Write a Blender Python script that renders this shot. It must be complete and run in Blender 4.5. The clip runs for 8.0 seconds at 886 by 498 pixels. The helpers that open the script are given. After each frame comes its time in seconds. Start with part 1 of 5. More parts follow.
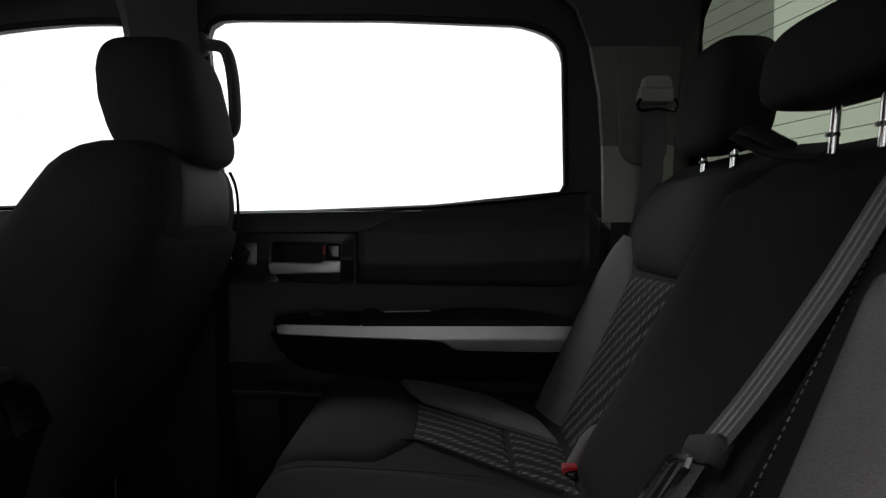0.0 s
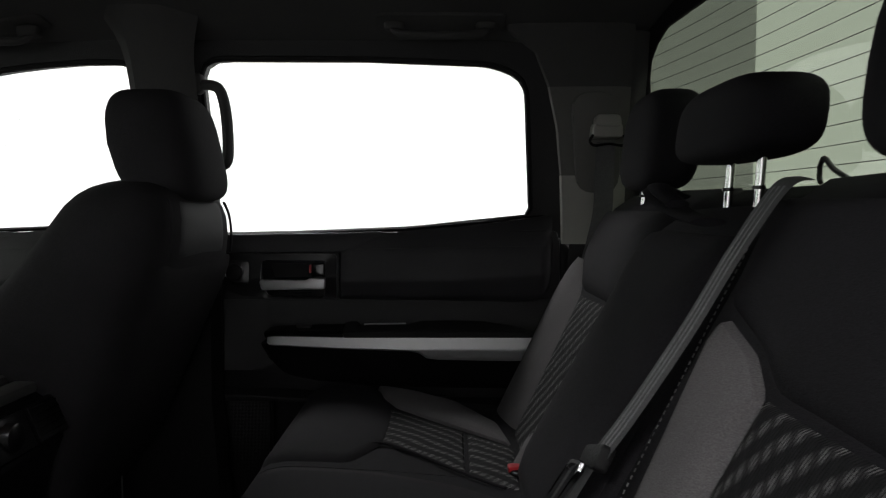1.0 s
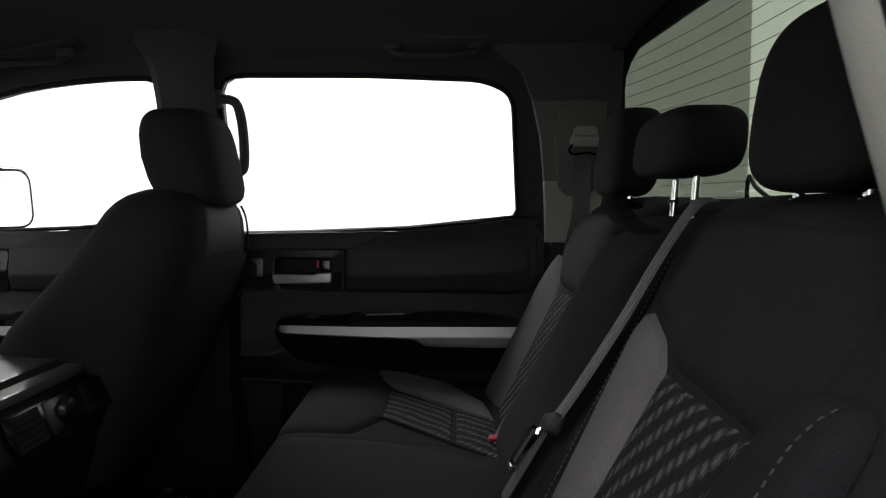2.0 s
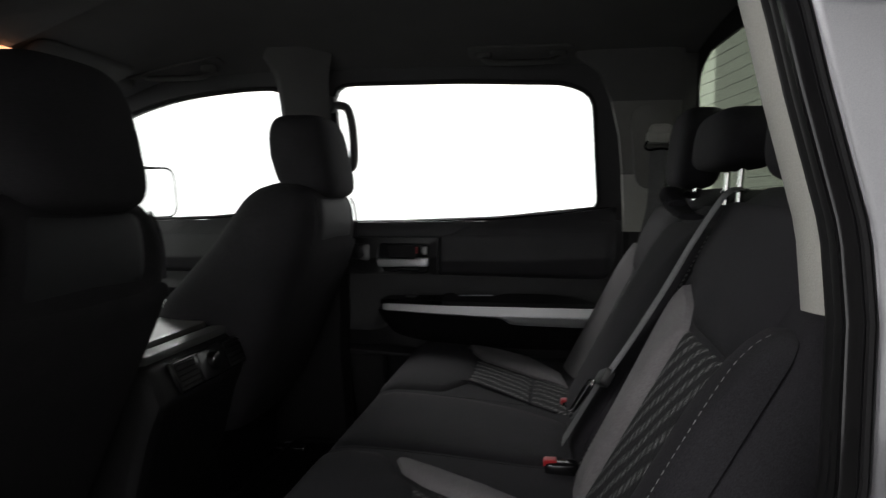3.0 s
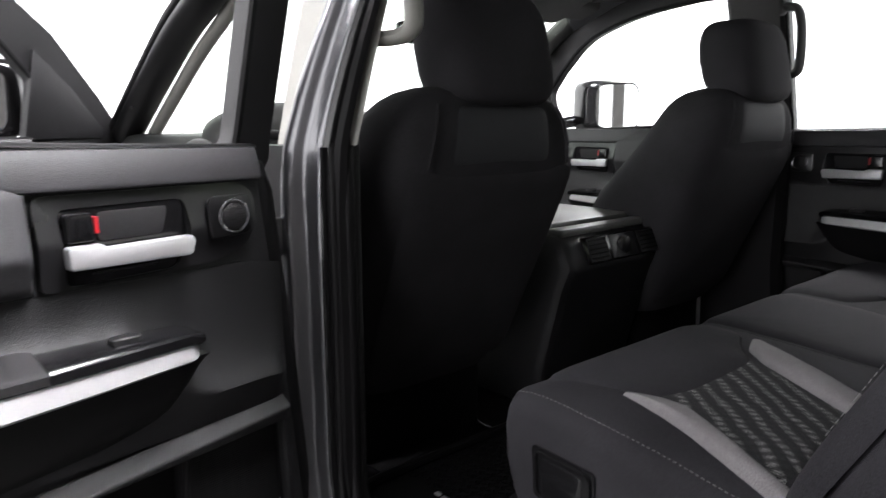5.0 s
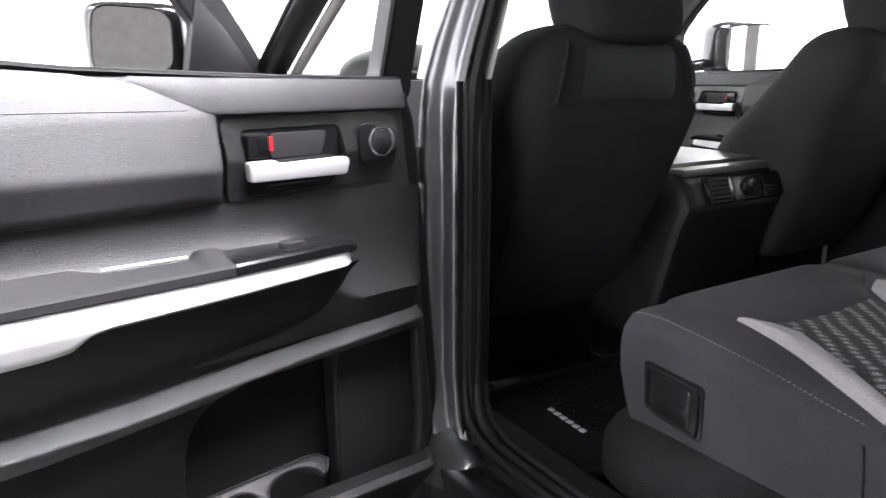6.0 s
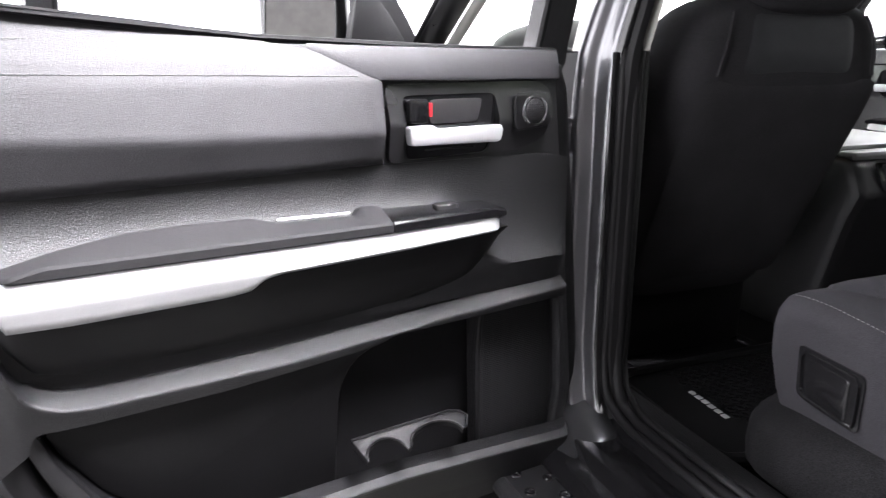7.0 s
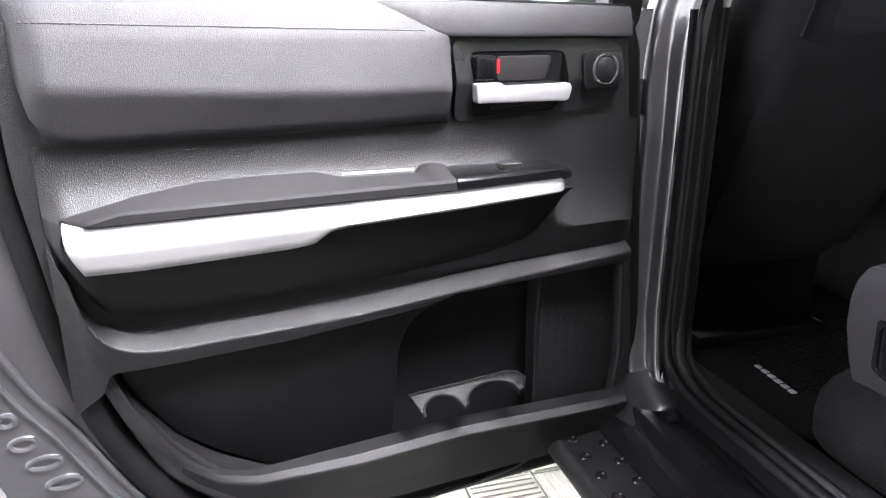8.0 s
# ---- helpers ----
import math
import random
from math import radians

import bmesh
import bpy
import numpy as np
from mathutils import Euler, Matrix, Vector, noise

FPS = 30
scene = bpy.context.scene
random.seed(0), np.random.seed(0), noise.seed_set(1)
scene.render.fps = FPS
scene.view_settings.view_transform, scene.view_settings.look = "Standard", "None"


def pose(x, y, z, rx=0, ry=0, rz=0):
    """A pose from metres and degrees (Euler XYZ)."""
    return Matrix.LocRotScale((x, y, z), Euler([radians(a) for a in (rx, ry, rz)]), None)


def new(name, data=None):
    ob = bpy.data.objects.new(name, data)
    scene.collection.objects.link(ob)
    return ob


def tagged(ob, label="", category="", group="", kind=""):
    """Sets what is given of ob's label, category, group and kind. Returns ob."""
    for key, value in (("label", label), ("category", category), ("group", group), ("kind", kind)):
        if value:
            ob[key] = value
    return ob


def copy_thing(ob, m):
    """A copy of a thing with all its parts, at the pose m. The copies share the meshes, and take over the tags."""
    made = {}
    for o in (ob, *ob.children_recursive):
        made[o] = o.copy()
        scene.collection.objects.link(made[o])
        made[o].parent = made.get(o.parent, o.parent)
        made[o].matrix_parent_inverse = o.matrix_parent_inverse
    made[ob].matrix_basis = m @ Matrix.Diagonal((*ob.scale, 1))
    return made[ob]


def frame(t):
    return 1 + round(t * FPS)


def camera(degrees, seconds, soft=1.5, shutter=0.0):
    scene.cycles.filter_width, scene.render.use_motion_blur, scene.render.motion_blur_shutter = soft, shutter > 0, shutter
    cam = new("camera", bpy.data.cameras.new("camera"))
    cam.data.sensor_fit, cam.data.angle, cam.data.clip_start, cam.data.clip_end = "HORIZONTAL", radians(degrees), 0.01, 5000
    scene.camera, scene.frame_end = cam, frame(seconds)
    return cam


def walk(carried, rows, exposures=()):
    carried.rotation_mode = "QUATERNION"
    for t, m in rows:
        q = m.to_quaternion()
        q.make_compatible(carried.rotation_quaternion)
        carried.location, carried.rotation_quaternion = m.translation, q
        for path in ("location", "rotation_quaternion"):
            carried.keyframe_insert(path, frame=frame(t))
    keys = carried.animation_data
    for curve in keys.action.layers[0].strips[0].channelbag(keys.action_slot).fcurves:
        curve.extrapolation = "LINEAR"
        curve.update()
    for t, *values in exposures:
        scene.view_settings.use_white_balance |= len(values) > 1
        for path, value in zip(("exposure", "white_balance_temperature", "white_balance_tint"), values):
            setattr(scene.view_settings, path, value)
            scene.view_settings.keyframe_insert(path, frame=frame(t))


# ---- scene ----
cam = camera(64.0, 8.0, soft=1.15, shutter=0.4)
METRES, EYE, TILT, LEAN, TURN = 1.17, 1.22, -2.5, 0.0, 0.0
ROWS = [
    (0.0, 0.0, 0.0, 0.0, -0.0, 0.0, 0.0),
    (0.5, 0.019, -0.0795, 0.032, -0.07, -0.17, -0.09),
    (1.0, 0.0543, -0.1494, 0.057, -0.1, -0.55, -0.01),
    (2.5, 0.0973, -0.4157, 0.0765, 1.64, -1.56, -0.09),
    (3.0, 0.1332, -0.5102, 0.0602, 8.73, -1.71, -0.33),
    (3.5, 0.1956, -0.5497, 0.0491, 17.85, -2.71, -0.58),
    (4.0, 0.2782, -0.538, 0.0315, 29.08, -4.04, -0.91),
    (4.5, 0.35, -0.553, 0.0177, 40.84, -5.88, -1.31),
    (6.0, 0.4616, -0.663, -0.015, 57.54, -12.61, -1.96),
    (6.5, 0.4758, -0.6818, -0.0271, 63.65, -13.5, -2.11),
    (7.0, 0.4826, -0.6915, -0.0339, 68.87, -14.32, -2.3),
    (7.5, 0.484, -0.694, -0.0442, 72.52, -15.48, -2.49),
    (8.0, 0.4824, -0.6922, -0.0476, 74.1, -17.08, -2.65),
]
walk(cam, [(t, pose(0, 0, EYE, TILT, LEAN, TURN) @ pose(METRES * x, METRES * y, METRES * z, 90 + pitch, roll, yaw)) for t, x, y, z, yaw, pitch, roll in ROWS],
     exposures=[(0.0, -0.02, 6450, 11), (1.0, 0.06, 6450, 11), (2.5, 0.42, 6450, 11), (3.4, 0.48, 6450, 11), (4.5, 0.92, 6400, 12), (5.8, 2.53, 6250, 16), (8.0, 2.55, 6250, 16)])

# ---- light ----
world = bpy.data.worlds.new("studio_air")
scene.world = world
world.use_nodes = True
world.node_tree.nodes["Background"].inputs[0].default_value = (1, 1, 1, 1)
world.node_tree.nodes["Background"].inputs[1].default_value = 0.05
WALL_GLOW, PANEL_GLOW = 1.15, 31.0


# ---- materials ----
def ramp(nt, src, lo, hi, a=0.35, b=0.65):
    r = nt.nodes.new("ShaderNodeMapRange")
    r.inputs[1].default_value, r.inputs[2].default_value = a, b
    r.inputs[3].default_value, r.inputs[4].default_value = lo, hi
    nt.links.new(src, r.inputs[0])
    return r.outputs[0]


def material(name, col, rough=0.6, metal=0.0, grain=0.0, grain_size=0.0015, blotch=0.15, bump=0.0, bump_size=None, sheen=0.0, coat=0.0, spec=0.5):
    """A surface with a fine grain (metres) and wide blotches, and a fine relief."""
    m = bpy.data.materials.new(name)
    m.use_nodes = True
    nt = m.node_tree
    p = nt.nodes["Principled BSDF"]
    p.inputs["Roughness"].default_value, p.inputs["Metallic"].default_value = rough, metal
    p.inputs["Specular IOR Level"].default_value = spec
    p.inputs["Sheen Weight"].default_value = sheen
    p.inputs["Coat Weight"].default_value = coat
    tc = nt.nodes.new("ShaderNodeTexCoord")
    big = nt.nodes.new("ShaderNodeTexNoise")
    big.inputs["Scale"].default_value, big.inputs["Detail"].default_value = 9.0, 4.0
    nt.links.new(tc.outputs["Object"], big.inputs["Vector"])
    fine = nt.nodes.new("ShaderNodeTexNoise")
    fine.inputs["Scale"].default_value, fine.inputs["Detail"].default_value = 1.0 / max(grain_size, 1e-4), 2.0
    nt.links.new(tc.outputs["Object"], fine.inputs["Vector"])
    f1 = ramp(nt, big.outputs["Fac"], 1 - blotch, 1 + blotch)
    f2 = ramp(nt, fine.outputs["Fac"], 1 - grain, 1 + grain)
    mul = nt.nodes.new("ShaderNodeMath")
    mul.operation = "MULTIPLY"
    nt.links.new(f1, mul.inputs[0])
    nt.links.new(f2, mul.inputs[1])
    mix = nt.nodes.new("ShaderNodeVectorMath")
    mix.operation = "SCALE"
    mix.inputs[0].default_value = col
    nt.links.new(mul.outputs[0], mix.inputs["Scale"])
    nt.links.new(mix.outputs[0], p.inputs["Base Color"])
    nt.links.new(ramp(nt, big.outputs["Fac"], rough - 0.3 * blotch, rough + 0.3 * blotch, 0.2, 0.8), p.inputs["Roughness"])
    if bump:
        v = nt.nodes.new("ShaderNodeTexVoronoi")
        v.inputs["Scale"].default_value = 1.0 / (bump_size or grain_size)
        nt.links.new(tc.outputs["Object"], v.inputs["Vector"])
        b = nt.nodes.new("ShaderNodeBump")
        b.inputs["Strength"].default_value, b.inputs["Distance"].default_value = bump, 0.0008
        nt.links.new(v.outputs["Distance"], b.inputs["Height"])
        nt.links.new(b.outputs[0], p.inputs["Normal"])
    return m


def glow(name, col, strength, base=None):
    m = bpy.data.materials.new(name)
    m.use_nodes = True
    nt = m.node_tree
    p = nt.nodes["Principled BSDF"]
    p.inputs["Base Color"].default_value = (*(base or col), 1)
    p.inputs["Roughness"].default_value = 0.9
    p.inputs["Specular IOR Level"].default_value = 0.1
    p.inputs["Emission Color"].default_value = (*col, 1)
    p.inputs["Emission Strength"].default_value = strength
    return m


def pane_material(name, tint, gloss=0.03):
    """Thin glass: tinted light passes straight, a Fresnel share is mirrored."""
    m = bpy.data.materials.new(name)
    m.use_nodes = True
    nt = m.node_tree
    nt.nodes.remove(nt.nodes["Principled BSDF"])
    out = nt.nodes["Material Output"]
    tr = nt.nodes.new("ShaderNodeBsdfTransparent")
    tr.inputs[0].default_value = (*tint, 1)
    gl = nt.nodes.new("ShaderNodeBsdfGlossy")
    gl.inputs["Roughness"].default_value = 0.02
    fr = nt.nodes.new("ShaderNodeLayerWeight")
    fr.inputs[0].default_value = 0.5
    pw = nt.nodes.new("ShaderNodeMath")
    pw.operation, pw.inputs[1].default_value = "POWER", 5.0
    nt.links.new(fr.outputs["Facing"], pw.inputs[0])
    ml = nt.nodes.new("ShaderNodeMath")
    ml.operation, ml.inputs[1].default_value, ml.inputs[2].default_value = "MULTIPLY_ADD", 0.9, gloss
    nt.links.new(pw.outputs[0], ml.inputs[0])
    mx = nt.nodes.new("ShaderNodeMixShader")
    nt.links.new(ml.outputs[0], mx.inputs[0])
    nt.links.new(tr.outputs[0], mx.inputs[1])
    nt.links.new(gl.outputs[0], mx.inputs[2])
    nt.links.new(mx.outputs[0], out.inputs[0])
    return m


def woven(name):
    """Seat insert: black cloth with fine ribs and slanting rows of pale dashes. Metres in the UV map."""
    m = bpy.data.materials.new(name)
    m.use_nodes = True
    nt = m.node_tree
    p = nt.nodes["Principled BSDF"]
    p.inputs["Roughness"].default_value, p.inputs["Specular IOR Level"].default_value = 0.9, 0.15
    uv = nt.nodes.new("ShaderNodeUVMap")
    def wave(angle, period, warp):
        mp = nt.nodes.new("ShaderNodeMapping")
        mp.inputs["Rotation"].default_value = (0, 0, radians(angle))
        nt.links.new(uv.outputs[0], mp.inputs[0])
        w = nt.nodes.new("ShaderNodeTexWave")
        w.wave_type, w.bands_direction = "BANDS", "X"
        w.inputs["Scale"].default_value, w.inputs["Distortion"].default_value = 2 * math.pi / (20 * period), warp
        w.inputs["Detail"].default_value, w.inputs["Detail Scale"].default_value = 1.0, 1.5
        nt.links.new(mp.outputs[0], w.inputs["Vector"])
        return w.outputs["Fac"]

    def times(x, y):
        k = nt.nodes.new("ShaderNodeMath")
        k.operation = "MULTIPLY"
        nt.links.new(x, k.inputs[0])
        nt.links.new(y, k.inputs[1])
        return k.outputs[0]
    ribs = wave(3, 0.0038, 0.4)
    bands = ramp(nt, wave(-40, 0.029, 1.8), 0.04, 1, 0.40, 0.95)
    dashes = ramp(nt, wave(35, 0.0145, 2.0), 0.25, 1, 0.2, 0.7)
    k2 = times(times(bands, dashes), ramp(nt, ribs, 0.0, 1, 0.45, 0.95))
    mix = nt.nodes.new("ShaderNodeMix")
    mix.data_type = "RGBA"
    mix.inputs[6].default_value, mix.inputs[7].default_value = (0.012, 0.012, 0.013, 1), (0.26, 0.255, 0.255, 1)
    nt.links.new(k2, mix.inputs[0])
    nt.links.new(mix.outputs[2], p.inputs["Base Color"])
    bp = nt.nodes.new("ShaderNodeBump")
    bp.inputs["Strength"].default_value, bp.inputs["Distance"].default_value = 0.5, 0.001
    nt.links.new(ribs, bp.inputs["Height"])
    nt.links.new(bp.outputs[0], p.inputs["Normal"])
    return m


PLASTIC = material("black_grained_plastic", (0.0080, 0.0077, 0.0086), 0.45, grain=0.3, grain_size=0.0016, spec=0.48, bump=0.8, bump_size=0.0016)
VINYL = material("black_stitched_vinyl", (0.026, 0.0252, 0.0275), 0.54, grain=0.2, grain_size=0.0014, spec=0.40, bump=0.42, bump_size=0.0014)
# smoother plastic, also dulled so pocket and hem read as shaded
HARD = material("dulled_black_plastic", (0.0085, 0.0082, 0.0090), 0.5, grain=0.15, grain_size=0.002, spec=0.2, bump=0.15, bump_size=0.002)
BEZEL = material("satin_black_plastic", (0.009, 0.0087, 0.0095), 0.30, grain=0.06, spec=0.55)
GLOSS = material("gloss_black_plastic", (0.006, 0.0058, 0.0064), 0.16, grain=0.05)
RUBBER = material("black_rubber", (0.0060, 0.0057, 0.0063), 0.55, grain=0.15, spec=0.2)
CLOTH = material("black_seat_cloth", (0.0175, 0.0168, 0.0192), 0.9, grain=0.35, grain_size=0.0012, blotch=0.1, spec=0.12, bump=0.4, bump_size=0.0016)
GREY_CLOTH = material("grey_seat_cloth", (0.125, 0.119, 0.123), 0.95, grain=0.2, grain_size=0.0015, blotch=0.08, spec=0.15, bump=0.4, bump_size=0.0018)
INSERT = woven("woven_insert_cloth")
BELT = material("grey_seatbelt_webbing", (0.075, 0.075, 0.078), 0.7, grain=0.25, grain_size=0.002, blotch=0.05, bump=0.4, bump_size=0.002)
BELT_LINE = material("pale_belt_stripe", (0.17, 0.17, 0.175), 0.7, grain=0.2, grain_size=0.002)
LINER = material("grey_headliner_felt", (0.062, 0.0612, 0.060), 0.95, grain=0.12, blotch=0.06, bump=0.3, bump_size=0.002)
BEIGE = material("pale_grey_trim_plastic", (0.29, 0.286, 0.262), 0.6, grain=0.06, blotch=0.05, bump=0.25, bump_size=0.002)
# pale trim darkened, for light fading up the far rear pillar
SHADED_TRIM = material("shaded_pale_trim_plastic", (0.115, 0.113, 0.105), 0.65, grain=0.08, blotch=0.06, bump=0.25, bump_size=0.002)
SILVER = material("satin_silver_trim", (0.46, 0.46, 0.468), 0.40, metal=0.5, grain=0.03, blotch=0.04)
RIM_GLINT = material("rim_glint_metal", (0.16, 0.16, 0.165), 0.25, metal=0.7, grain=0.03)
CHROME = material("chrome", (0.8, 0.8, 0.8), 0.08, metal=1.0, blotch=0.02)
# body paint darkened: shade at the pillar foot is put into the colour
SHADED_PAINT = material("shaded_grey_metallic_paint", (0.022, 0.0218, 0.0235), 0.28, metal=0.4, grain=0.05, grain_size=0.0008, blotch=0.05, coat=0.5)
PAINT = material("grey_metallic_paint", (0.15, 0.149, 0.158), 0.33, metal=0.75, grain=0.08, grain_size=0.0008, blotch=0.03, coat=1.0)
# seat cloth lightened to make up for light missing on the front seats
LIT_SEAT_CLOTH = material("lightened_black_seat_cloth", (0.0255, 0.0246, 0.0268), 0.92, grain=0.3, grain_size=0.0012, blotch=0.12, spec=0.12, bump=0.4, bump_size=0.0016)
YOKE = material("smooth_black_seat_vinyl", (0.0225, 0.023, 0.0255), 0.7, grain=0.15, grain_size=0.0015, blotch=0.1, spec=0.3, bump=0.2, bump_size=0.0015)
ARM = material("matte_black_armrest_vinyl", (0.015, 0.0146, 0.0156), 0.72, grain=0.12, grain_size=0.0015, blotch=0.08, spec=0.18, bump=0.2, bump_size=0.0016)
BASE_CARPET = material("worn_black_carpet", (0.0065, 0.0063, 0.0069), 1.0, grain=0.6, grain_size=0.002, blotch=0.35, spec=0.08, bump=0.7, bump_size=0.003)
CARPET = material("black_carpet", (0.0045, 0.0044, 0.0049), 1.0, grain=0.5, grain_size=0.002, spec=0.1, bump=0.8, bump_size=0.003)
MATR = material("black_rubber_mat", (0.0045, 0.0044, 0.0048), 0.7, grain=0.2, spec=0.14)
WHITE_INK = material("pale_grey_print", (0.5, 0.5, 0.5), 0.6, grain=0.1)
RED = material("red_plastic", (0.36, 0.012, 0.018), 0.4, grain=0.05)
STITCH = material("grey_thread", (0.11, 0.11, 0.11), 0.9)
STITCH_DARK = material("dark_thread", (0.05, 0.05, 0.05), 0.9)
MIRROR = material("mirror_glass", (0.75, 0.76, 0.76), 0.02, metal=1.0, blotch=0.02)
# floor out of view, darkened so less light bounces under the door
DARK_FLOOR = material("darkened_unseen_floor", (0.028, 0.027, 0.026), 0.55, grain=0.1, blotch=0.12)
TILE_PIECE = material("ribbed_floor_tile_top", (0.42, 0.41, 0.37), 0.55, grain=0.1, blotch=0.12)
# lid colour raised to stand in for reflected window light
LID = material("console_vinyl_paled_for_sheen", (0.14, 0.14, 0.135), 0.36, grain=0.1, spec=0.8)
WHITE_PAINT = material("grey_ceiling_paint", (0.2, 0.2, 0.2), 0.8, grain=0.03)
DASH = material("dark_dashboard_vinyl", (0.045, 0.046, 0.045), 0.6, grain=0.2, bump=0.4, bump_size=0.0025)
GLASS = pane_material("clear_side_glass", (0.97, 0.98, 0.97))
WIND = pane_material("green_windscreen_glass", (0.90, 0.95, 0.90))
PRIVACY = pane_material("grey_green_rear_glass", (0.50, 0.535, 0.47))
DARK_WALL = material("dark_brown_fill_cutting_wall", (0.055, 0.052, 0.050), 0.85, grain=0.05)
# wall glows by itself in place of lamplight falling on it
BACKDROP = glow("glowing_white_studio_wall", (1.0, 1.0, 0.985), WALL_GLOW, (0.2, 0.2, 0.198))
# same wall colour with a weaker glow, for the rear window's darker part
WEAK_WALL = glow("weak_glow_studio_wall", (1.0, 1.0, 0.985), 0.30, (0.2, 0.2, 0.198))
PANEL_LIGHT = glow("added_panel_glow", (1.0, 0.99, 0.97), PANEL_GLOW, (0.5, 0.5, 0.5))
LAMP = glow("lit_map_lamp", (1.0, 0.42, 0.2), 1.3)


# ---- mesh helpers ----
def thing(name, at, label, category, group="", kind=""):
    ob = new(name)
    ob.location = at
    ob.empty_display_size = 0.05
    return tagged(ob, label, category, group, kind)


def root_of(ob):
    while ob.parent:
        ob = ob.parent
    return ob


def part(name, geo, mat, parent, label="", xf=None, smooth=True, bevel=0.0, uv=None, seg=2):
    """geo: (verts, faces) in the world (or in xf's frame); becomes one mesh under parent."""
    verts, faces = geo
    vs = [Vector(v) for v in verts]
    flip = False
    if xf is not None:
        vs = [xf @ v for v in vs]
        flip = xf.to_3x3().determinant() < 0
    base = root_of(parent).location if parent else Vector((0, 0, 0))
    me = bpy.data.meshes.new(name)
    me.from_pydata([v - base for v in vs], [], [tuple(reversed(f)) if flip else tuple(f) for f in faces])
    me.materials.append(mat)
    if bevel:
        bm = bmesh.new()
        bm.from_mesh(me)
        bmesh.ops.remove_doubles(bm, verts=bm.verts, dist=1e-5)
        bmesh.ops.recalc_face_normals(bm, faces=bm.faces)
        es = [e for e in bm.edges if len(e.link_faces) == 2 and e.calc_face_angle(0) > 0.6]
        bmesh.ops.bevel(bm, geom=es, offset=bevel, segments=seg, profile=0.5, affect="EDGES", clamp_overlap=True)
        bm.to_mesh(me)
        bm.free()
    if uv is not None:
        layer = me.uv_layers.new(name="UVMap")
        for loop in me.loops:
            layer.data[loop.index].uv = uv[loop.vertex_index]
    if smooth:
        me.polygons.foreach_set("use_smooth", [True] * len(me.polygons))
        me.set_sharp_from_angle(angle=radians(38))
    me.update()
    ob = new(name, me)
    ob.parent = parent
    if label:
        ob["label"] = label
    return ob


def join(*geos):
    vs, fs = [], []
    for v, f in geos:
        n = len(vs)
        vs += list(v)
        fs += [tuple(i + n for i in q) for q in f]
    return vs, fs


def loft(rings, closed=True, caps=True):
    n = len(rings[0])
    vs = [tuple(p) for r in rings for p in r]
    fs = []
    for k in range(len(rings) - 1):
        for i in range(n if closed else n - 1):
            j = (i + 1) % n
            fs.append((k * n + i, k * n + j, (k + 1) * n + j, (k + 1) * n + i))
    if caps and closed:
        fs.append(tuple(reversed(range(n))))
        fs.append(tuple((len(rings) - 1) * n + i for i in range(n)))
    return vs, fs


def prism(poly, lo, hi, axis="d"):
    """Polygon in (a, b) drawn out along the middle (d: a, depth, b), x or z axis."""
    def at(p, h):
        return {"d": (p[0], h, p[1]), "x": (h, p[0], p[1]), "z": (p[0], p[1], h)}[axis]
    return loft([[at(p, lo) for p in poly], [at(p, hi) for p in poly]])


def box(x0, x1, y0, y1, z0, z1):
    return prism([(x0, y0), (x1, y0), (x1, y1), (x0, y1)], z0, z1, "z")


def rounded(poly, r, n=4):
    """Polygon with its corners rounded."""
    out = []
    m = len(poly)
    for i in range(m):
        p, q, s = Vector(poly[i - 1]), Vector(poly[i]), Vector(poly[(i + 1) % m])
        a, b = (p - q), (s - q)
        d = min(r, a.length * 0.45, b.length * 0.45)
        a, b = q + a.normalized() * d, q + b.normalized() * d
        for k in range(n + 1):
            t = k / n
            out.append(tuple((1 - t) ** 2 * a + 2 * t * (1 - t) * q + t * t * b))
    return out


def spaced(poly, n):
    """n points at even steps along a closed polygon."""
    pts = [Vector(p) for p in poly]
    seg = [(pts[i], pts[(i + 1) % len(pts)]) for i in range(len(pts))]
    lens = [(b - a).length for a, b in seg]
    total, out, k, acc = sum(lens), [], 0, 0.0
    for i in range(n):
        s = total * i / n
        while k < len(seg) - 1 and acc + lens[k] < s:
            acc += lens[k]
            k += 1
        a, b = seg[k]
        out.append(a.lerp(b, (s - acc) / max(lens[k], 1e-9)))
    return out


def fan_out(poly, c, n):
    """n points of a star-shaped polygon at even angles round c."""
    out = []
    m = len(poly)
    for i in range(n):
        a = 2 * math.pi * i / n
        d = Vector((math.cos(a), math.sin(a)))
        best = 0.0
        for k in range(m):
            p, q = Vector(poly[k]) - Vector(c), Vector(poly[(k + 1) % m]) - Vector(c)
            e = q - p
            den = d.x * e.y - d.y * e.x
            if abs(den) < 1e-12:
                continue
            t = (p.x * e.y - p.y * e.x) / den
            u = (p.x * d.y - p.y * d.x) / den
            if t > 0 and -1e-6 <= u <= 1 + 1e-6:
                best = max(best, t)
        out.append((c[0] + d.x * best, c[1] + d.y * best))
    return out


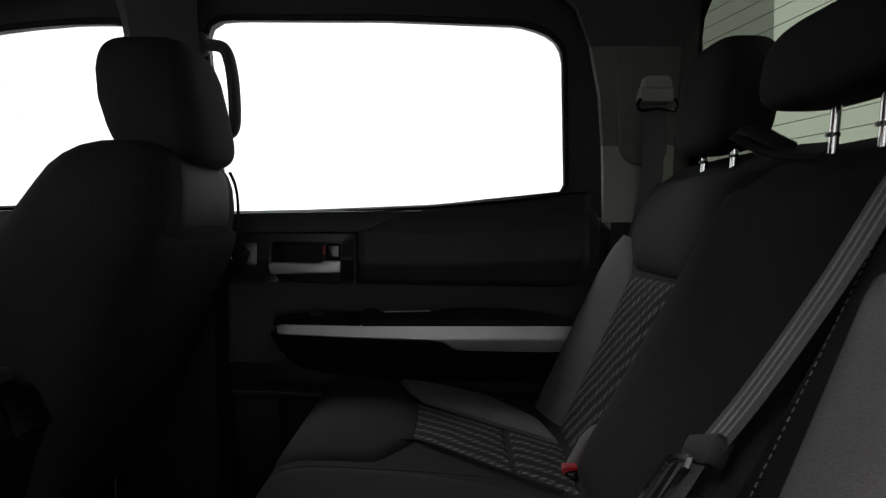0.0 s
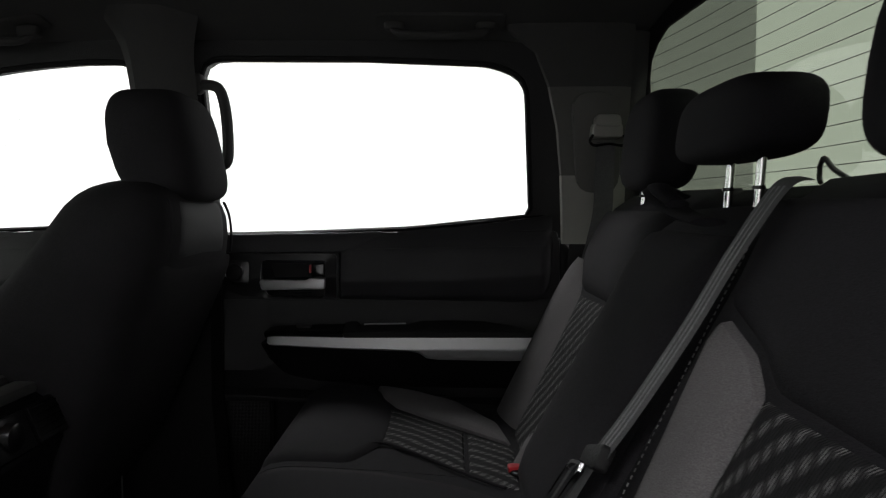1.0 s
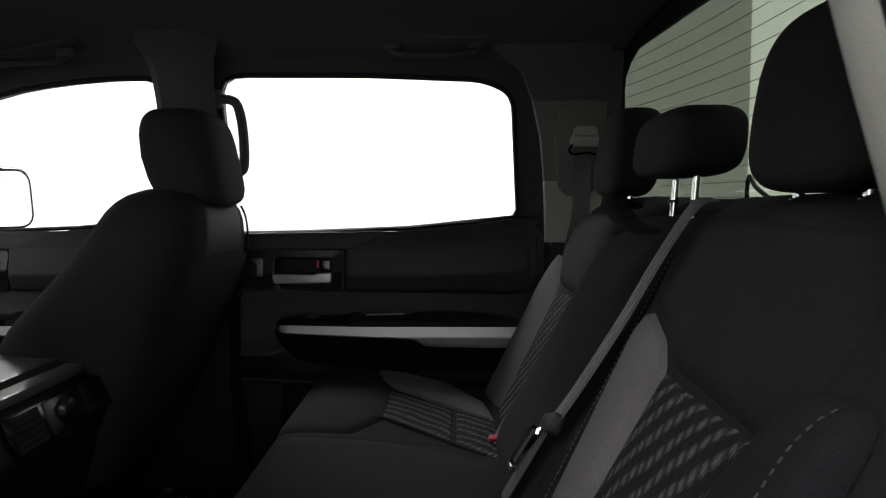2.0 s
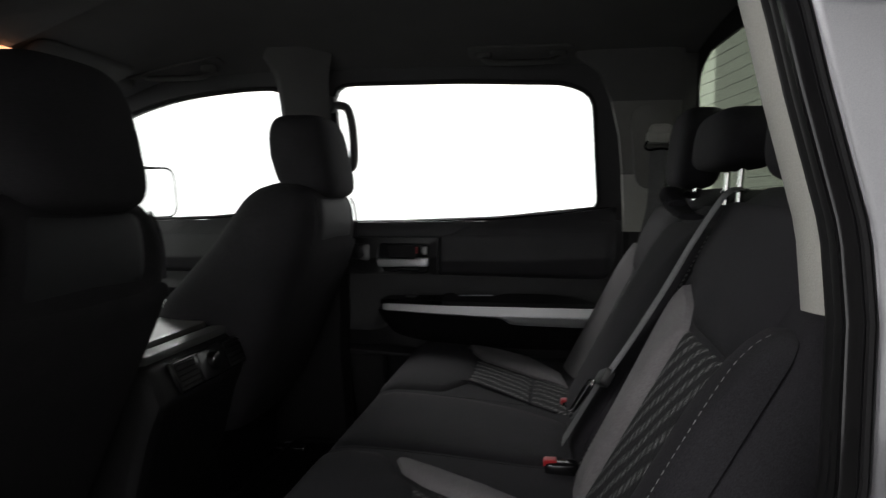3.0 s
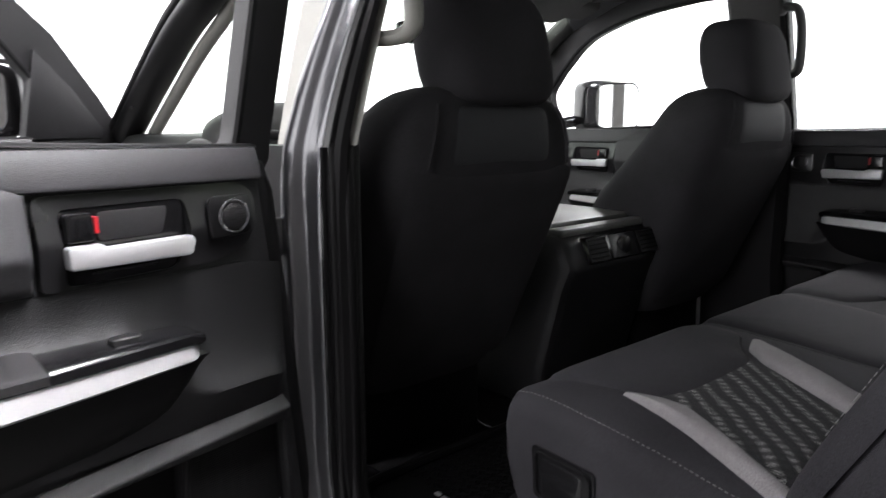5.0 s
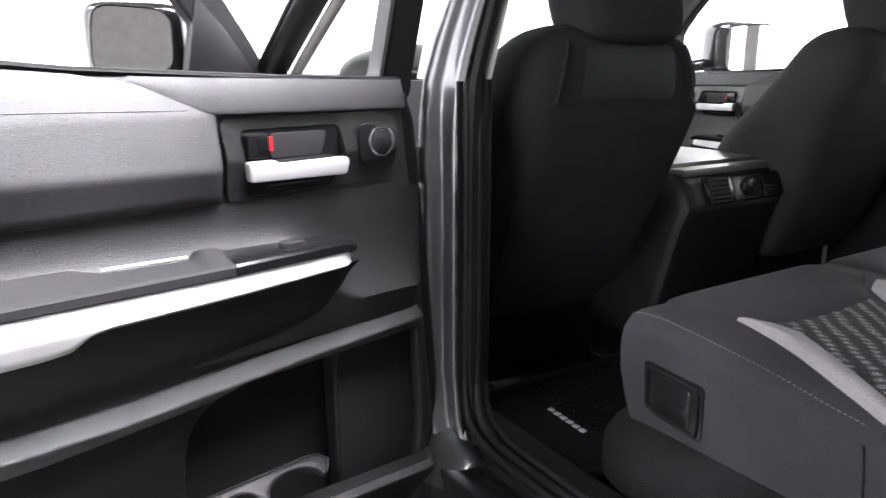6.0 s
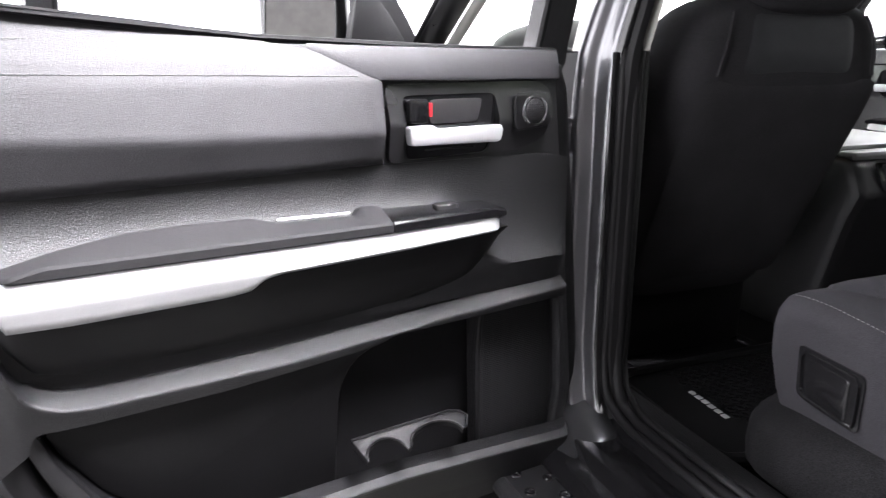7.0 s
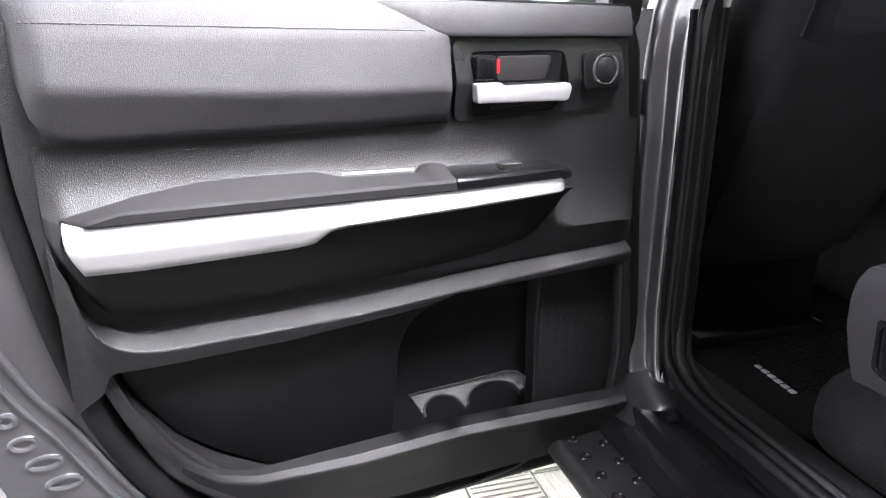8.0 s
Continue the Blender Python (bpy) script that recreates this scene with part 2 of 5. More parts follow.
def ring(outer, inner, lo, hi, c=None, n=96, lip=0.0, steps=1):
    """A plate with a hole, in (a, depth, b). lip: how far the hole's rim is drawn back from hi."""
    if c is None:
        c = (sum(p[0] for p in inner) / len(inner), sum(p[1] for p in inner) / len(inner))
    o, i = fan_out(outer, c, n), fan_out(inner, c, n)
    rings = [[(p[0], lo, p[1]) for p in i], [(p[0], lo, p[1]) for p in o], *[[(p[0] + (q[0] - p[0]) * t / steps, hi, p[1] + (q[1] - p[1]) * t / steps) for p, q in zip(o, i)] for t in range(steps)], [(p[0], hi - lip, p[1]) for p in i]]
    vs, fs = loft(rings, caps=False)
    k = (2 + steps) * n
    fs += [(k + a, k + (a + 1) % n, (a + 1) % n, a) for a in range(n)]
    return vs, fs


def pillow(poly, surf, puff, rings=5, n=64, tuck=0.006, c=None):
    """A stuffed panel over a star-shaped polygon; surf(a, b, h) gives the place at height h over the seat."""
    pts = spaced(poly, n)
    c = Vector(c) if c else sum(pts, Vector((0, 0))) / n
    vs, fs, uvs = [], [], []
    for k in range(rings + 1):
        f = 1 - 0.9 * (k / rings) ** 1.6
        h = -tuck if k == 0 else puff * (1 - (1 - k / rings) ** 2.6)
        for p in pts:
            q = c + (p - c) * (f if k else 1.004)
            vs.append(surf(q.x, q.y, h))
            uvs.append((q.x, q.y))
    for k in range(rings):
        for i in range(n):
            j = (i + 1) % n
            fs.append((k * n + i, k * n + j, (k + 1) * n + j, (k + 1) * n + i))
    fs.append(tuple(rings * n + i for i in range(n)))
    return (vs, fs), uvs


def bulb(c, r, e1=0.5, e2=0.5, nu=40, nv=20, bend=None):
    """A rounded block (superellipsoid) round c with half sizes r."""
    def pw(v, e):
        return math.copysign(abs(v) ** e, v)
    vs, fs = [], []
    for j in range(nv + 1):
        v = -math.pi / 2 + math.pi * j / nv
        for i in range(nu):
            u = 2 * math.pi * i / nu
            p = Vector((r[0] * pw(math.cos(v), e1) * pw(math.cos(u), e2), r[1] * pw(math.cos(v), e1) * pw(math.sin(u), e2), r[2] * pw(math.sin(v), e1)))
            if bend:
                p = bend(p)
            vs.append(Vector(c) + p)
    for j in range(nv):
        for i in range(nu):
            fs.append((j * nu + i, j * nu + (i + 1) % nu, (j + 1) * nu + (i + 1) % nu, (j + 1) * nu + i))
    return vs, fs


def tube(path, r, n=10, flat=None, up=(0, 0, 1), closed=False):
    """A round bar (or a flat strap of half sizes flat) along a path."""
    pts = [Vector(p) for p in path]
    rings = []
    for i, p in enumerate(pts):
        if closed:
            d = pts[(i + 1) % len(pts)] - pts[i - 1]
        else:
            d = pts[min(i + 1, len(pts) - 1)] - pts[max(i - 1, 0)]
        d.normalize()
        s = d.cross(Vector(up))
        s = s.normalized() if s.length > 1e-4 else Vector((1, 0, 0))
        w = s.cross(d).normalized()
        a, b = flat if flat else (r, r)
        rings.append([p + s * a * math.cos(2 * math.pi * k / n) + w * b * math.sin(2 * math.pi * k / n) for k in range(n)])
    if closed:
        rings.append(rings[0])
    return loft(rings, caps=not closed)


def smooth_path(pts, n=8):
    """A rounded curve through points."""
    p = [Vector(q) for q in pts]
    out = []
    for i in range(len(p) - 1):
        a, b, c, d = p[max(i - 1, 0)], p[i], p[i + 1], p[min(i + 2, len(p) - 1)]
        for k in range(n):
            t = k / n
            out.append(0.5 * ((2 * b) + (c - a) * t + (2 * a - 5 * b + 4 * c - d) * t * t + (3 * b - a - 3 * c + d) * t ** 3))
    out.append(p[-1])
    return out


def lerp(x, table):
    return float(np.interp(x, [t[0] for t in table], [t[1] for t in table]))


def sheet(a0, a1, low, high, depth, n=40, m=14, back=-0.004):
    """A moulded panel: columns a0..a1, from low(a) to high(a), standing depth(a, t) proud; its rims fold back."""
    vs, fs = [], []
    for i in range(-1, n + 2):
        a = a0 + (a1 - a0) * min(max(i, 0), n) / n
        for j in range(-1, m + 2):
            t = min(max(j, 0), m) / m
            b = low(a) + (high(a) - low(a)) * t
            d = back if i in (-1, n + 1) or j in (-1, m + 1) else depth(a, t)
            vs.append((a, d, b))
    w = m + 3
    for i in range(n + 2):
        for j in range(w - 1):
            fs.append((i * w + j, (i + 1) * w + j, (i + 1) * w + j + 1, i * w + j + 1))
    return vs, fs


def stitches(path, length=0.006, gap=0.004, r=0.0008):
    """A row of short threads along a path, joined."""
    pts = [Vector(p) for p in path]
    geos, acc = [], 0.0
    lens = [(pts[i + 1] - pts[i]).length for i in range(len(pts) - 1)]
    total = sum(lens)

    def at(s):
        for i, l in enumerate(lens):
            if s <= l:
                return pts[i].lerp(pts[i + 1], s / max(l, 1e-9))
            s -= l
        return pts[-1]
    while acc + length < total:
        geos.append(tube([at(acc), at(acc + length)], r, 4))
        acc += length + gap
    return join(*geos)

# ---- the studio ----
YC = 0.82          # the truck's middle line
N_WALL = 48


def round_wall(a0, a1, n, zs):
    """A stretch of the round wall between two bearings."""
    arc = [radians(a0 + (a1 - a0) * i / n) for i in range(n + 1)]
    rows = [[(-0.4 + rr * math.cos(a), YC + rr * math.sin(a), z) for a in arc] for rr, z in zs]
    back = [[(-0.4 + (rr + 0.08) * math.cos(a), YC + (rr + 0.08) * math.sin(a), z) for a in arc] for rr, z in reversed(zs)]
    return loft([*rows, *back, rows[0]], closed=False)


CURVE = [(6.0, 0.0), (6.0, 3.6), (5.8, 3.9), (5.4, 4.0)]
for a0, a1, seg, mat, lab in ((22, 58.5, 8, BACKDROP, "white studio wall with its own glow, beside the dark wall"), (58.5, 70, 4, WEAK_WALL, "stretch of the studio wall with a weaker glow"), (70, 298, 44, BACKDROP, "seamless round white studio wall with its own glow")):
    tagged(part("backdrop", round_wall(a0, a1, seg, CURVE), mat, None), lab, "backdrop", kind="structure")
# posts added out of view to reflect as dark stripes in the passenger mirror
for bearing in (22.6, 25.8):
    px, py = -0.4 + 5.7 * math.cos(radians(bearing)), YC + 5.7 * math.sin(radians(bearing))
    tagged(part("garage_post", box(px - 0.05, px + 0.05, py - 0.07, py + 0.07, -0.012, 3.4), DARK_WALL, None, bevel=0.01), "dark upright post added for stripes in the passenger mirror", "post", group="garage doorway posts")
# unseen wall kept dark to hold fill light down; browns the driver's mirror
wall = part("wall_garage", round_wall(-62, 22, 18, CURVE), DARK_WALL, None)
tagged(wall, "dark wall added out of view behind the rear door to cut fill light", "wall", kind="structure")
# unseen ceiling, its grey kept low against stray fill light
top = part("ceiling", loft([[(-0.4 + 5.5 * math.cos(2 * math.pi * i / N_WALL), YC + 5.5 * math.sin(2 * math.pi * i / N_WALL), z) for i in range(N_WALL)] for z in (4.0, 4.06)]), WHITE_PAINT, None)
tagged(top, "unseen ceiling closing the studio, kept grey to cut fill light", "ceiling", kind="structure")
# panels added out of view, placed to light the open door and bench
for lx, ly, lr in ((0.85, 0.75, 1.1), (-1.9, -2.9, 0.62), (-1.5, 4.6, 0.62)):
    lamp = thing("light_panel", (lx, ly, 3.95), "round glowing panel added out of view under the ceiling", "light", group="studio light panels")
    part("diffuser", loft([[(lx + lr * math.cos(2 * math.pi * i / 24), ly + lr * math.sin(2 * math.pi * i / 24), z) for i in range(24)] for z in (3.93, 3.99)]), PANEL_LIGHT, lamp)
ground = part("ground", prism([(-0.4 + 6.4 * math.cos(2 * math.pi * i / N_WALL), YC + 6.4 * math.sin(2 * math.pi * i / N_WALL)) for i in range(N_WALL)], -0.06, -0.012, "z"), DARK_FLOOR, None)
tagged(ground, "floor darkened to cut bounce light, with pale ribbed tiles under the truck", "floor", kind="structure")


# ---- cabin shell ----
def half(z):
    return lerp(z, [(0.4, 0.78), (0.9, 0.85), (1.22, 0.845), (1.45, 0.815), (1.72, 0.755), (1.85, 0.70)])


def near(z):
    return YC - half(z)


def far(z):
    return YC + half(z)


def roof_z(x, y):
    k = min(abs(y - YC) / 0.78, 1.0)
    front = max(0.0, -0.75 - x)
    return 1.815 - 0.085 * k ** 3.2 - 0.5 * max(0.0, abs(y - YC) - 0.78) - 0.40 * front ** 1.3 * (1 - 0.85 * k ** 4)


def rear_x(z, y=YC):
    return lerp(z, [(0.5, 0.66), (1.3, 0.668), (1.74, 0.637)]) - 0.072 * ((y - YC) / 0.78) ** 2


def headliner():
    vs, fs = [], []
    nx, ny = 40, 40
    for lift in (0.0, 0.05):
        for i in range(nx + 1):
            for j in range(ny + 1):
                y = YC + 0.80 * (2 * j / ny - 1)
                x = -1.22 + (1.224 + rear_x(1.74, y)) * i / nx
                vs.append((x, y, roof_z(x, y) + lift))
    n = (nx + 1) * (ny + 1)
    for i in range(nx):
        for j in range(ny):
            a = i * (ny + 1) + j
            q = (a, a + 1, a + ny + 2, a + ny + 1)
            fs.append(q)
            fs.append(tuple(n + k for k in reversed(q)))
    return vs, fs


tagged(part("headliner", headliner(), LINER, None), "dark grey felt headliner over the cabin", "ceiling", kind="structure")


def roof_skin():
    rings = []
    for x, w, z in ((-1.32, 0.78, 1.72), (-1.15, 0.82, 1.80), (-1.0, 0.88, 1.86), (-0.5, 0.93, 1.90), (0.2, 0.93, 1.905), (0.54, 0.91, 1.885), (0.62, 0.84, 1.862)):
        rings.append([(x, YC + w * math.cos(math.pi * k / 16), z - 0.10 + 0.12 * math.sin(math.pi * k / 16) ** 0.5) for k in range(17)] + [(x, YC - w + 0.02, z - 0.11), (x, YC - w * 0.8, z - 0.005), (x, YC + w * 0.8, z - 0.005), (x, YC + w - 0.02, z - 0.11)])
    return loft(rings)


tagged(part("roof", roof_skin(), PAINT, None), "grey metallic roof panel", "roof", kind="structure")

# rail above each row of doors
for name, sgn in (("roof_rail", -1), ("roof_rail", 1)):
    path = smooth_path([(-1.95, YC + sgn * 0.80, 1.22), (-1.55, YC + sgn * 0.81, 1.535), (-1.30, YC + sgn * 0.815, 1.70), (-1.05, YC + sgn * 0.82, 1.752), (-0.5, YC + sgn * 0.83, 1.758), (0.2, YC + sgn * 0.83, 1.748), (0.40, YC + sgn * 0.83, 1.71)], 6)
    if sgn < 0:
        path = smooth_path([(-1.02, 0.02, 1.672), (-0.90, 0.0, 1.735), (-0.5, YC - 0.83, 1.758), (0.2, YC - 0.83, 1.748), (0.40, YC - 0.83, 1.71)], 6)
    rail = part(name, tube(path, 0.03, 12, flat=(0.055, 0.030)), LINER, None)
    tagged(rail, "padded rail trim above the doors", "trim", kind="structure")

A_LINE = [(-1.98, 0.06, 1.155), (-1.75, 0.06, 1.292), (-1.40, 0.06, 1.483), (-1.15, 0.055, 1.583), (-0.98, 0.025, 1.69)]
tagged(part("pillar", tube(smooth_path(A_LINE, 6), 0.05, 16, flat=(0.050, 0.030)), BEZEL, None), "black windscreen pillar on the driver's side", "pillar", kind="structure")
tagged(part("pillar_trim", tube(smooth_path([(-1.80, 0.125, 1.235), (-1.60, 0.125, 1.348), (-1.41, 0.122, 1.448), (-1.20, 0.12, 1.545), (-1.05, 0.10, 1.63)], 6), 0.02, 12, flat=(0.020, 0.016)), BEIGE, None), "pale grey trim on the windscreen pillar", "trim", kind="structure")
tagged(part("door_seal", tube(smooth_path([(x + 0.02, y - 0.045, z + 0.025) for x, y, z in A_LINE], 6), 0.012, 10), RUBBER, None), "black rubber seal along the windscreen pillar", "trim", kind="structure")

# floor
floor = part("floor", box(-2.0, 0.66, near(0.5) + 0.02, far(0.5) - 0.02, 0.40, 0.50), CARPET, None, bevel=0.02)
tagged(floor, "black carpeted cabin floor", "floor", kind="structure")


# rear wall with its window
rear_hole = rounded([(YC - 0.80, 1.30), (YC + 0.80, 1.30), (YC + 0.783, 1.66), (YC + 0.70, 1.722), (YC + 0.4, 1.738), (YC - 0.4, 1.738), (YC - 0.70, 1.722), (YC - 0.783, 1.66)], 0.04)
rear_edge = [(YC - 0.90, 0.45), (YC + 0.90, 0.45), (YC + 0.88, 1.3), (YC + 0.84, 1.70), (YC + 0.78, 1.82), (YC - 0.78, 1.82), (YC - 0.84, 1.70), (YC - 0.88, 1.3)]
rv, rf = ring(rear_edge, rear_hole, 0.0, 0.008, c=(YC, 1.5), n=120)
rear = part("wall_rear", ([(rear_x(v[2], v[0]) + v[1], v[0], v[2]) for v in rv], rf), RUBBER, None)
tagged(rear, "black rear cab wall round the back window", "wall", kind="structure")
win = thing("window_rear", (0.63, YC, 1.3), "grey-green tinted rear window with thin heating lines", "window", kind="structure")
gr = []
for k in range(33):
    y = YC - 0.83 + 1.66 * k / 32
    gr.append([(rear_x(z, y) + 0.0095 + d, y, z) for z, d in ((1.28, 0), (1.5, 0), (1.76, 0), (1.76, 0.004), (1.5, 0.004), (1.28, 0.004))])
part("pane", loft(gr), PRIVACY, win)
for k in range(13):
    z = 1.335 + k * 0.0305
    w = 0.785 - max(0.0, z - 1.66) * 0.5
    part("heating_line", tube([(rear_x(z, YC + w * q / 8) + 0.0085, YC + w * q / 8, z) for q in range(-8, 9)], 0.0007, 5), STITCH_DARK, win)


# ---- cargo bed behind the cab: out of view, added to block light on the door ----
bed = thing("cargo_bed", (1.7, YC, 0.5), "grey metallic cargo bed behind the cab, unseen, added to block light", "cargo bed")
for sgn in (-1, 1):
    y = YC + sgn * 0.95
    part("bed_side", loft([[(x, y + sgn * 0.03, 0.55), (x, y + sgn * 0.045, 0.9), (x, y + sgn * 0.02, 1.22), (x, y - sgn * 0.06, 1.24), (x, y - sgn * 0.06, 0.75), (x, y - sgn * 0.02, 0.55)] for x in (0.80, 1.6, 2.45)]), PAINT, bed, bevel=0.012)
part("bed_floor", box(0.78, 2.45, YC - 0.92, YC + 0.92, 0.72, 0.76), GLOSS, bed)
part("bed_front", box(0.78, 0.82, YC - 0.93, YC + 0.93, 0.60, 1.22), GLOSS, bed)
part("tailgate", box(2.42, 2.48, YC - 0.93, YC + 0.93, 0.60, 1.22), PAINT, bed, bevel=0.012)


# ---- pillars ----
def strip(name, rows, mat, label, cat="trim", th=0.02, lab_parent=None, bevel=0.0, kind="structure"):
    """An upright strip: rows of (z, section points (x, y)) joined upwards."""
    geo = loft([[(p[0], p[1], z) for p in sec] for z, sec in rows], closed=True)
    ob = part(name, geo, mat, lab_parent, bevel=bevel)
    if not lab_parent:
        tagged(ob, label, cat, kind=kind)
    return ob


def mirror_y(y, side):
    return y if side < 0 else 2 * YC - y


C_EDGE = ((1.222, 0.3372), (1.245, 0.336), (1.28, 0.334), (1.30, 0.331), (1.35, 0.319), (1.40, 0.307), (1.46, 0.2945), (1.52, 0.282), (1.60, 0.262), (1.68, 0.235), (1.73, 0.18))


def c_pillar(side):
    def s(pts):
        return [(x, mirror_y(y, side)) for x, y in pts]
    rows = []
    table = C_EDGE
    if side > 0:
        table = ((1.21, 0.372), (1.30, 0.368), (1.385, 0.363), (1.50, 0.350), (1.60, 0.325), (1.68, 0.29), (1.73, 0.22))
    back = []
    for z, x0 in table:
        y = near(z)
        if side < 0:
            rows.append((z, s([(x0 + 0.042, y + 0.028), (x0 + 0.036, y + 0.028), (x0 + 0.032, y + 0.033), (x0 + 0.0275, y + 0.046), (x0 + 0.025, y + 0.057), (x0 + 0.0265, y + 0.063), (x0 + 0.032, y + 0.068), (x0 + 0.06, y + 0.068), (0.50, y + 0.05), (0.53, y + 0.03), (0.53, y + 0.01)])))
        else:
            rows.append((z, s([(x0 + 0.020, y - 0.001), (x0, y + 0.001), (x0 + 0.004, y + 0.010), (x0 + 0.05, y + 0.016), (0.50, y + 0.018), (0.53, y + 0.010), (0.53, y - 0.004), (x0 + 0.03, y - 0.003)])))
        back.append((z, s([(0.528, y + 0.008), (0.55, y + 0.006), (0.572, y - 0.006), (0.58, y - 0.04), (0.528, y - 0.04)])))
    cut = 9 if side < 0 else 5
    if side < 0:
        ob = strip("pillar_trim", rows[:cut], BEIGE, "pale grey plastic trim on the rear cabin pillar")
    else:
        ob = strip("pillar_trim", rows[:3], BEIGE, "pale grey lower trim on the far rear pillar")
        # upper pieces step darker: fading light put into their colours
        strip("pillar_trim", [(z + (0.002 if k == 0 else 0.0), sec) for k, (z, sec) in enumerate(rows[2:cut])], SHADED_TRIM, "upper trim on the far rear pillar, darkened as light falls off")
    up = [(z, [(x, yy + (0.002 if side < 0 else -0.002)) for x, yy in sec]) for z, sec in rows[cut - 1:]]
    strip("pillar_felt", up + [(1.82, up[-1][1])], LINER if side > 0 else BEIGE, "trim between pillar and roof, shade painted on the far one")
    strip("quarter_trim", back, LINER, "dark grey trim beside the rear window")
    low = [(z, s([(x0, near(1.1) + 0.012), (x0 + 0.02, near(1.1) + 0.0), (0.62, near(1.1) + 0.0), (0.62, near(1.1) + 0.06), (x0 + 0.06, near(1.1) + 0.03)])) for z, x0 in ((0.62, 0.26), (0.80, 0.32), (1.0, 0.375), (1.21, 0.392))]
    strip("pillar_trim", low, RUBBER, "black lower trim behind the rear seat")
    return ob


c_pillar(-1)
c_pillar(1)

# rear jamb of the near door: seals, dark step, painted edge and outer skin
EDGE = ((0.40, 0.06), (0.55, 0.19), (0.75, 0.285), (0.95, 0.340), (1.10, 0.354), *[(z, x + 0.018) for z, x in C_EDGE[:-1]], (1.76, 0.18))
for nm, mat, lab, prof in (
        ("door_seal", RUBBER, "black rubber inner door seal", [(0.018, 0.033), (0.0155, 0.028), (0.016, 0.022), (0.019, 0.018), (0.0165, 0.012), (0.0165, 0.005), (0.020, -0.001), (0.05, 0.0), (0.05, 0.03)]),
        ("jamb", GLOSS, "dark painted step of the rear door jamb", [(0.020, 0.002), (0.0172, -0.001), (0.0163, -0.004), (0.0178, -0.0068), (0.022, -0.0072), (0.026, -0.005), (0.031, -0.0035), (0.035, -0.003), (0.06, 0.01), (0.05, 0.012)]),
        ("door_seal", RUBBER, "black rubber outer door seal", [(0.033, -0.0045), (0.0345, -0.0065), (0.038, -0.0066), (0.041, -0.003), (0.046, 0.006), (0.036, 0.004)]),
        ("body_side", PAINT, "grey metallic body side behind the rear door", [(0.046, 0.004), (0.0415, -0.0005), (0.0405, -0.0035), (0.041, -0.0065), (0.0435, -0.0085), (0.048, -0.0098), (0.08, -0.0145), (0.16, -0.022), (0.40, -0.032), (0.40, 0.01), (0.06, 0.012)])):
    strip(nm, [(z, [(x0 + px, near(max(z, 1.1)) + py) for px, py in prof]) for z, x0 in EDGE], mat, lab)


def b_pillar(side):
    def s(pts):
        return [(x, mirror_y(y, side)) for x, y in pts]
    fx = 0.0 if side < 0 else 0.030
    gx = 0.055 if side < 0 else 0.042
    rows = []
    for z in (1.225, 1.35, 1.50, 1.58, 1.62, 1.66, 1.69, 1.72, 1.74, 1.78, 1.82):
        y, lean = near(z), (0.07 if side < 0 else -0.05) * (z - 1.225) - (0.018 if side < 0 else 0.0)
        y += 0.10 * (z - 1.225) if side < 0 else 0.0
        w = 0.0 if side < 0 else lerp(z, [(1.60, 0.0), (1.68, 0.006), (1.72, 0.02), (1.76, 0.04), (1.82, 0.06)])
        rows.append((z, s([(-0.512 + lean - fx + w, y - 0.004), (-0.508 + lean - fx + w, y + 0.006), (-0.49 + lean - fx + w, y + 0.016 + w * 0.5), (-0.56 + lean, y + 0.04 + w), (-0.72 + gx - w * 0.5, y + 0.04 + w), (-0.745 + gx - w, y + 0.01 + w * 0.5), (-0.745 + gx - w, y - 0.03)])))
    # far side takes the dark liner colour in place of backlit shade
    strip("pillar_trim", rows, BEIGE if side < 0 else LINER, "pale grey plastic trim on the middle cabin pillar" if side < 0 else "far middle pillar trim, darkened for its backlit shade")
    low = []
    for z, dx in ((0.50, 0.02), (0.8, 0.0), (1.222, 0.0)):
        y = near(1.1)
        ex = 0.022 if side < 0 else 0.0
        low.append((z, s([(-0.515 + dx - ex, y - 0.03), (-0.51 + dx - ex, y + 0.004), (-0.53 + dx - 0.5 * ex, y + 0.03), (-0.76, y + 0.04), (-0.80, y + 0.01), (-0.80, y - 0.03)])))
    strip("pillar_trim", low, RUBBER, "black lower trim on the middle pillar")


b_pillar(-1)
b_pillar(1)

# near middle pillar: rubber seals, painted jamb with its highlight edge, outer skin
JX = [(0.46, 0.06), (0.50, 0.035), (0.56, 0.014), (0.66, 0.0), (0.8, 0.0), (1.0, 0.0), (1.10, 0.0), (1.14, 0.0), (1.18, 0.0), (1.22, 0.0), (1.26, 0.0), (1.30, 0.001), (1.35, 0.002), (1.40, 0.004), (1.50, 0.006), (1.60, 0.008), (1.76, 0.02)]
# the pillar's corner is tight below the belt line to stay dark, rounder above for streaks
JAMB_LOW = [(-0.548, -0.031), (-0.551, -0.034), (-0.556, -0.0355), (-0.562, -0.0365), (-0.569, -0.0375), (-0.5755, -0.0385), (-0.5785, -0.0405), (-0.580, -0.044), (-0.582, -0.053), (-0.5845, -0.062), (-0.586, -0.067), (-0.5885, -0.070), (-0.593, -0.0715), (-0.606, -0.073), (-0.6105, -0.071), (-0.625, -0.064), (-0.645, -0.050), (-0.665, -0.02), (-0.60, -0.01)]
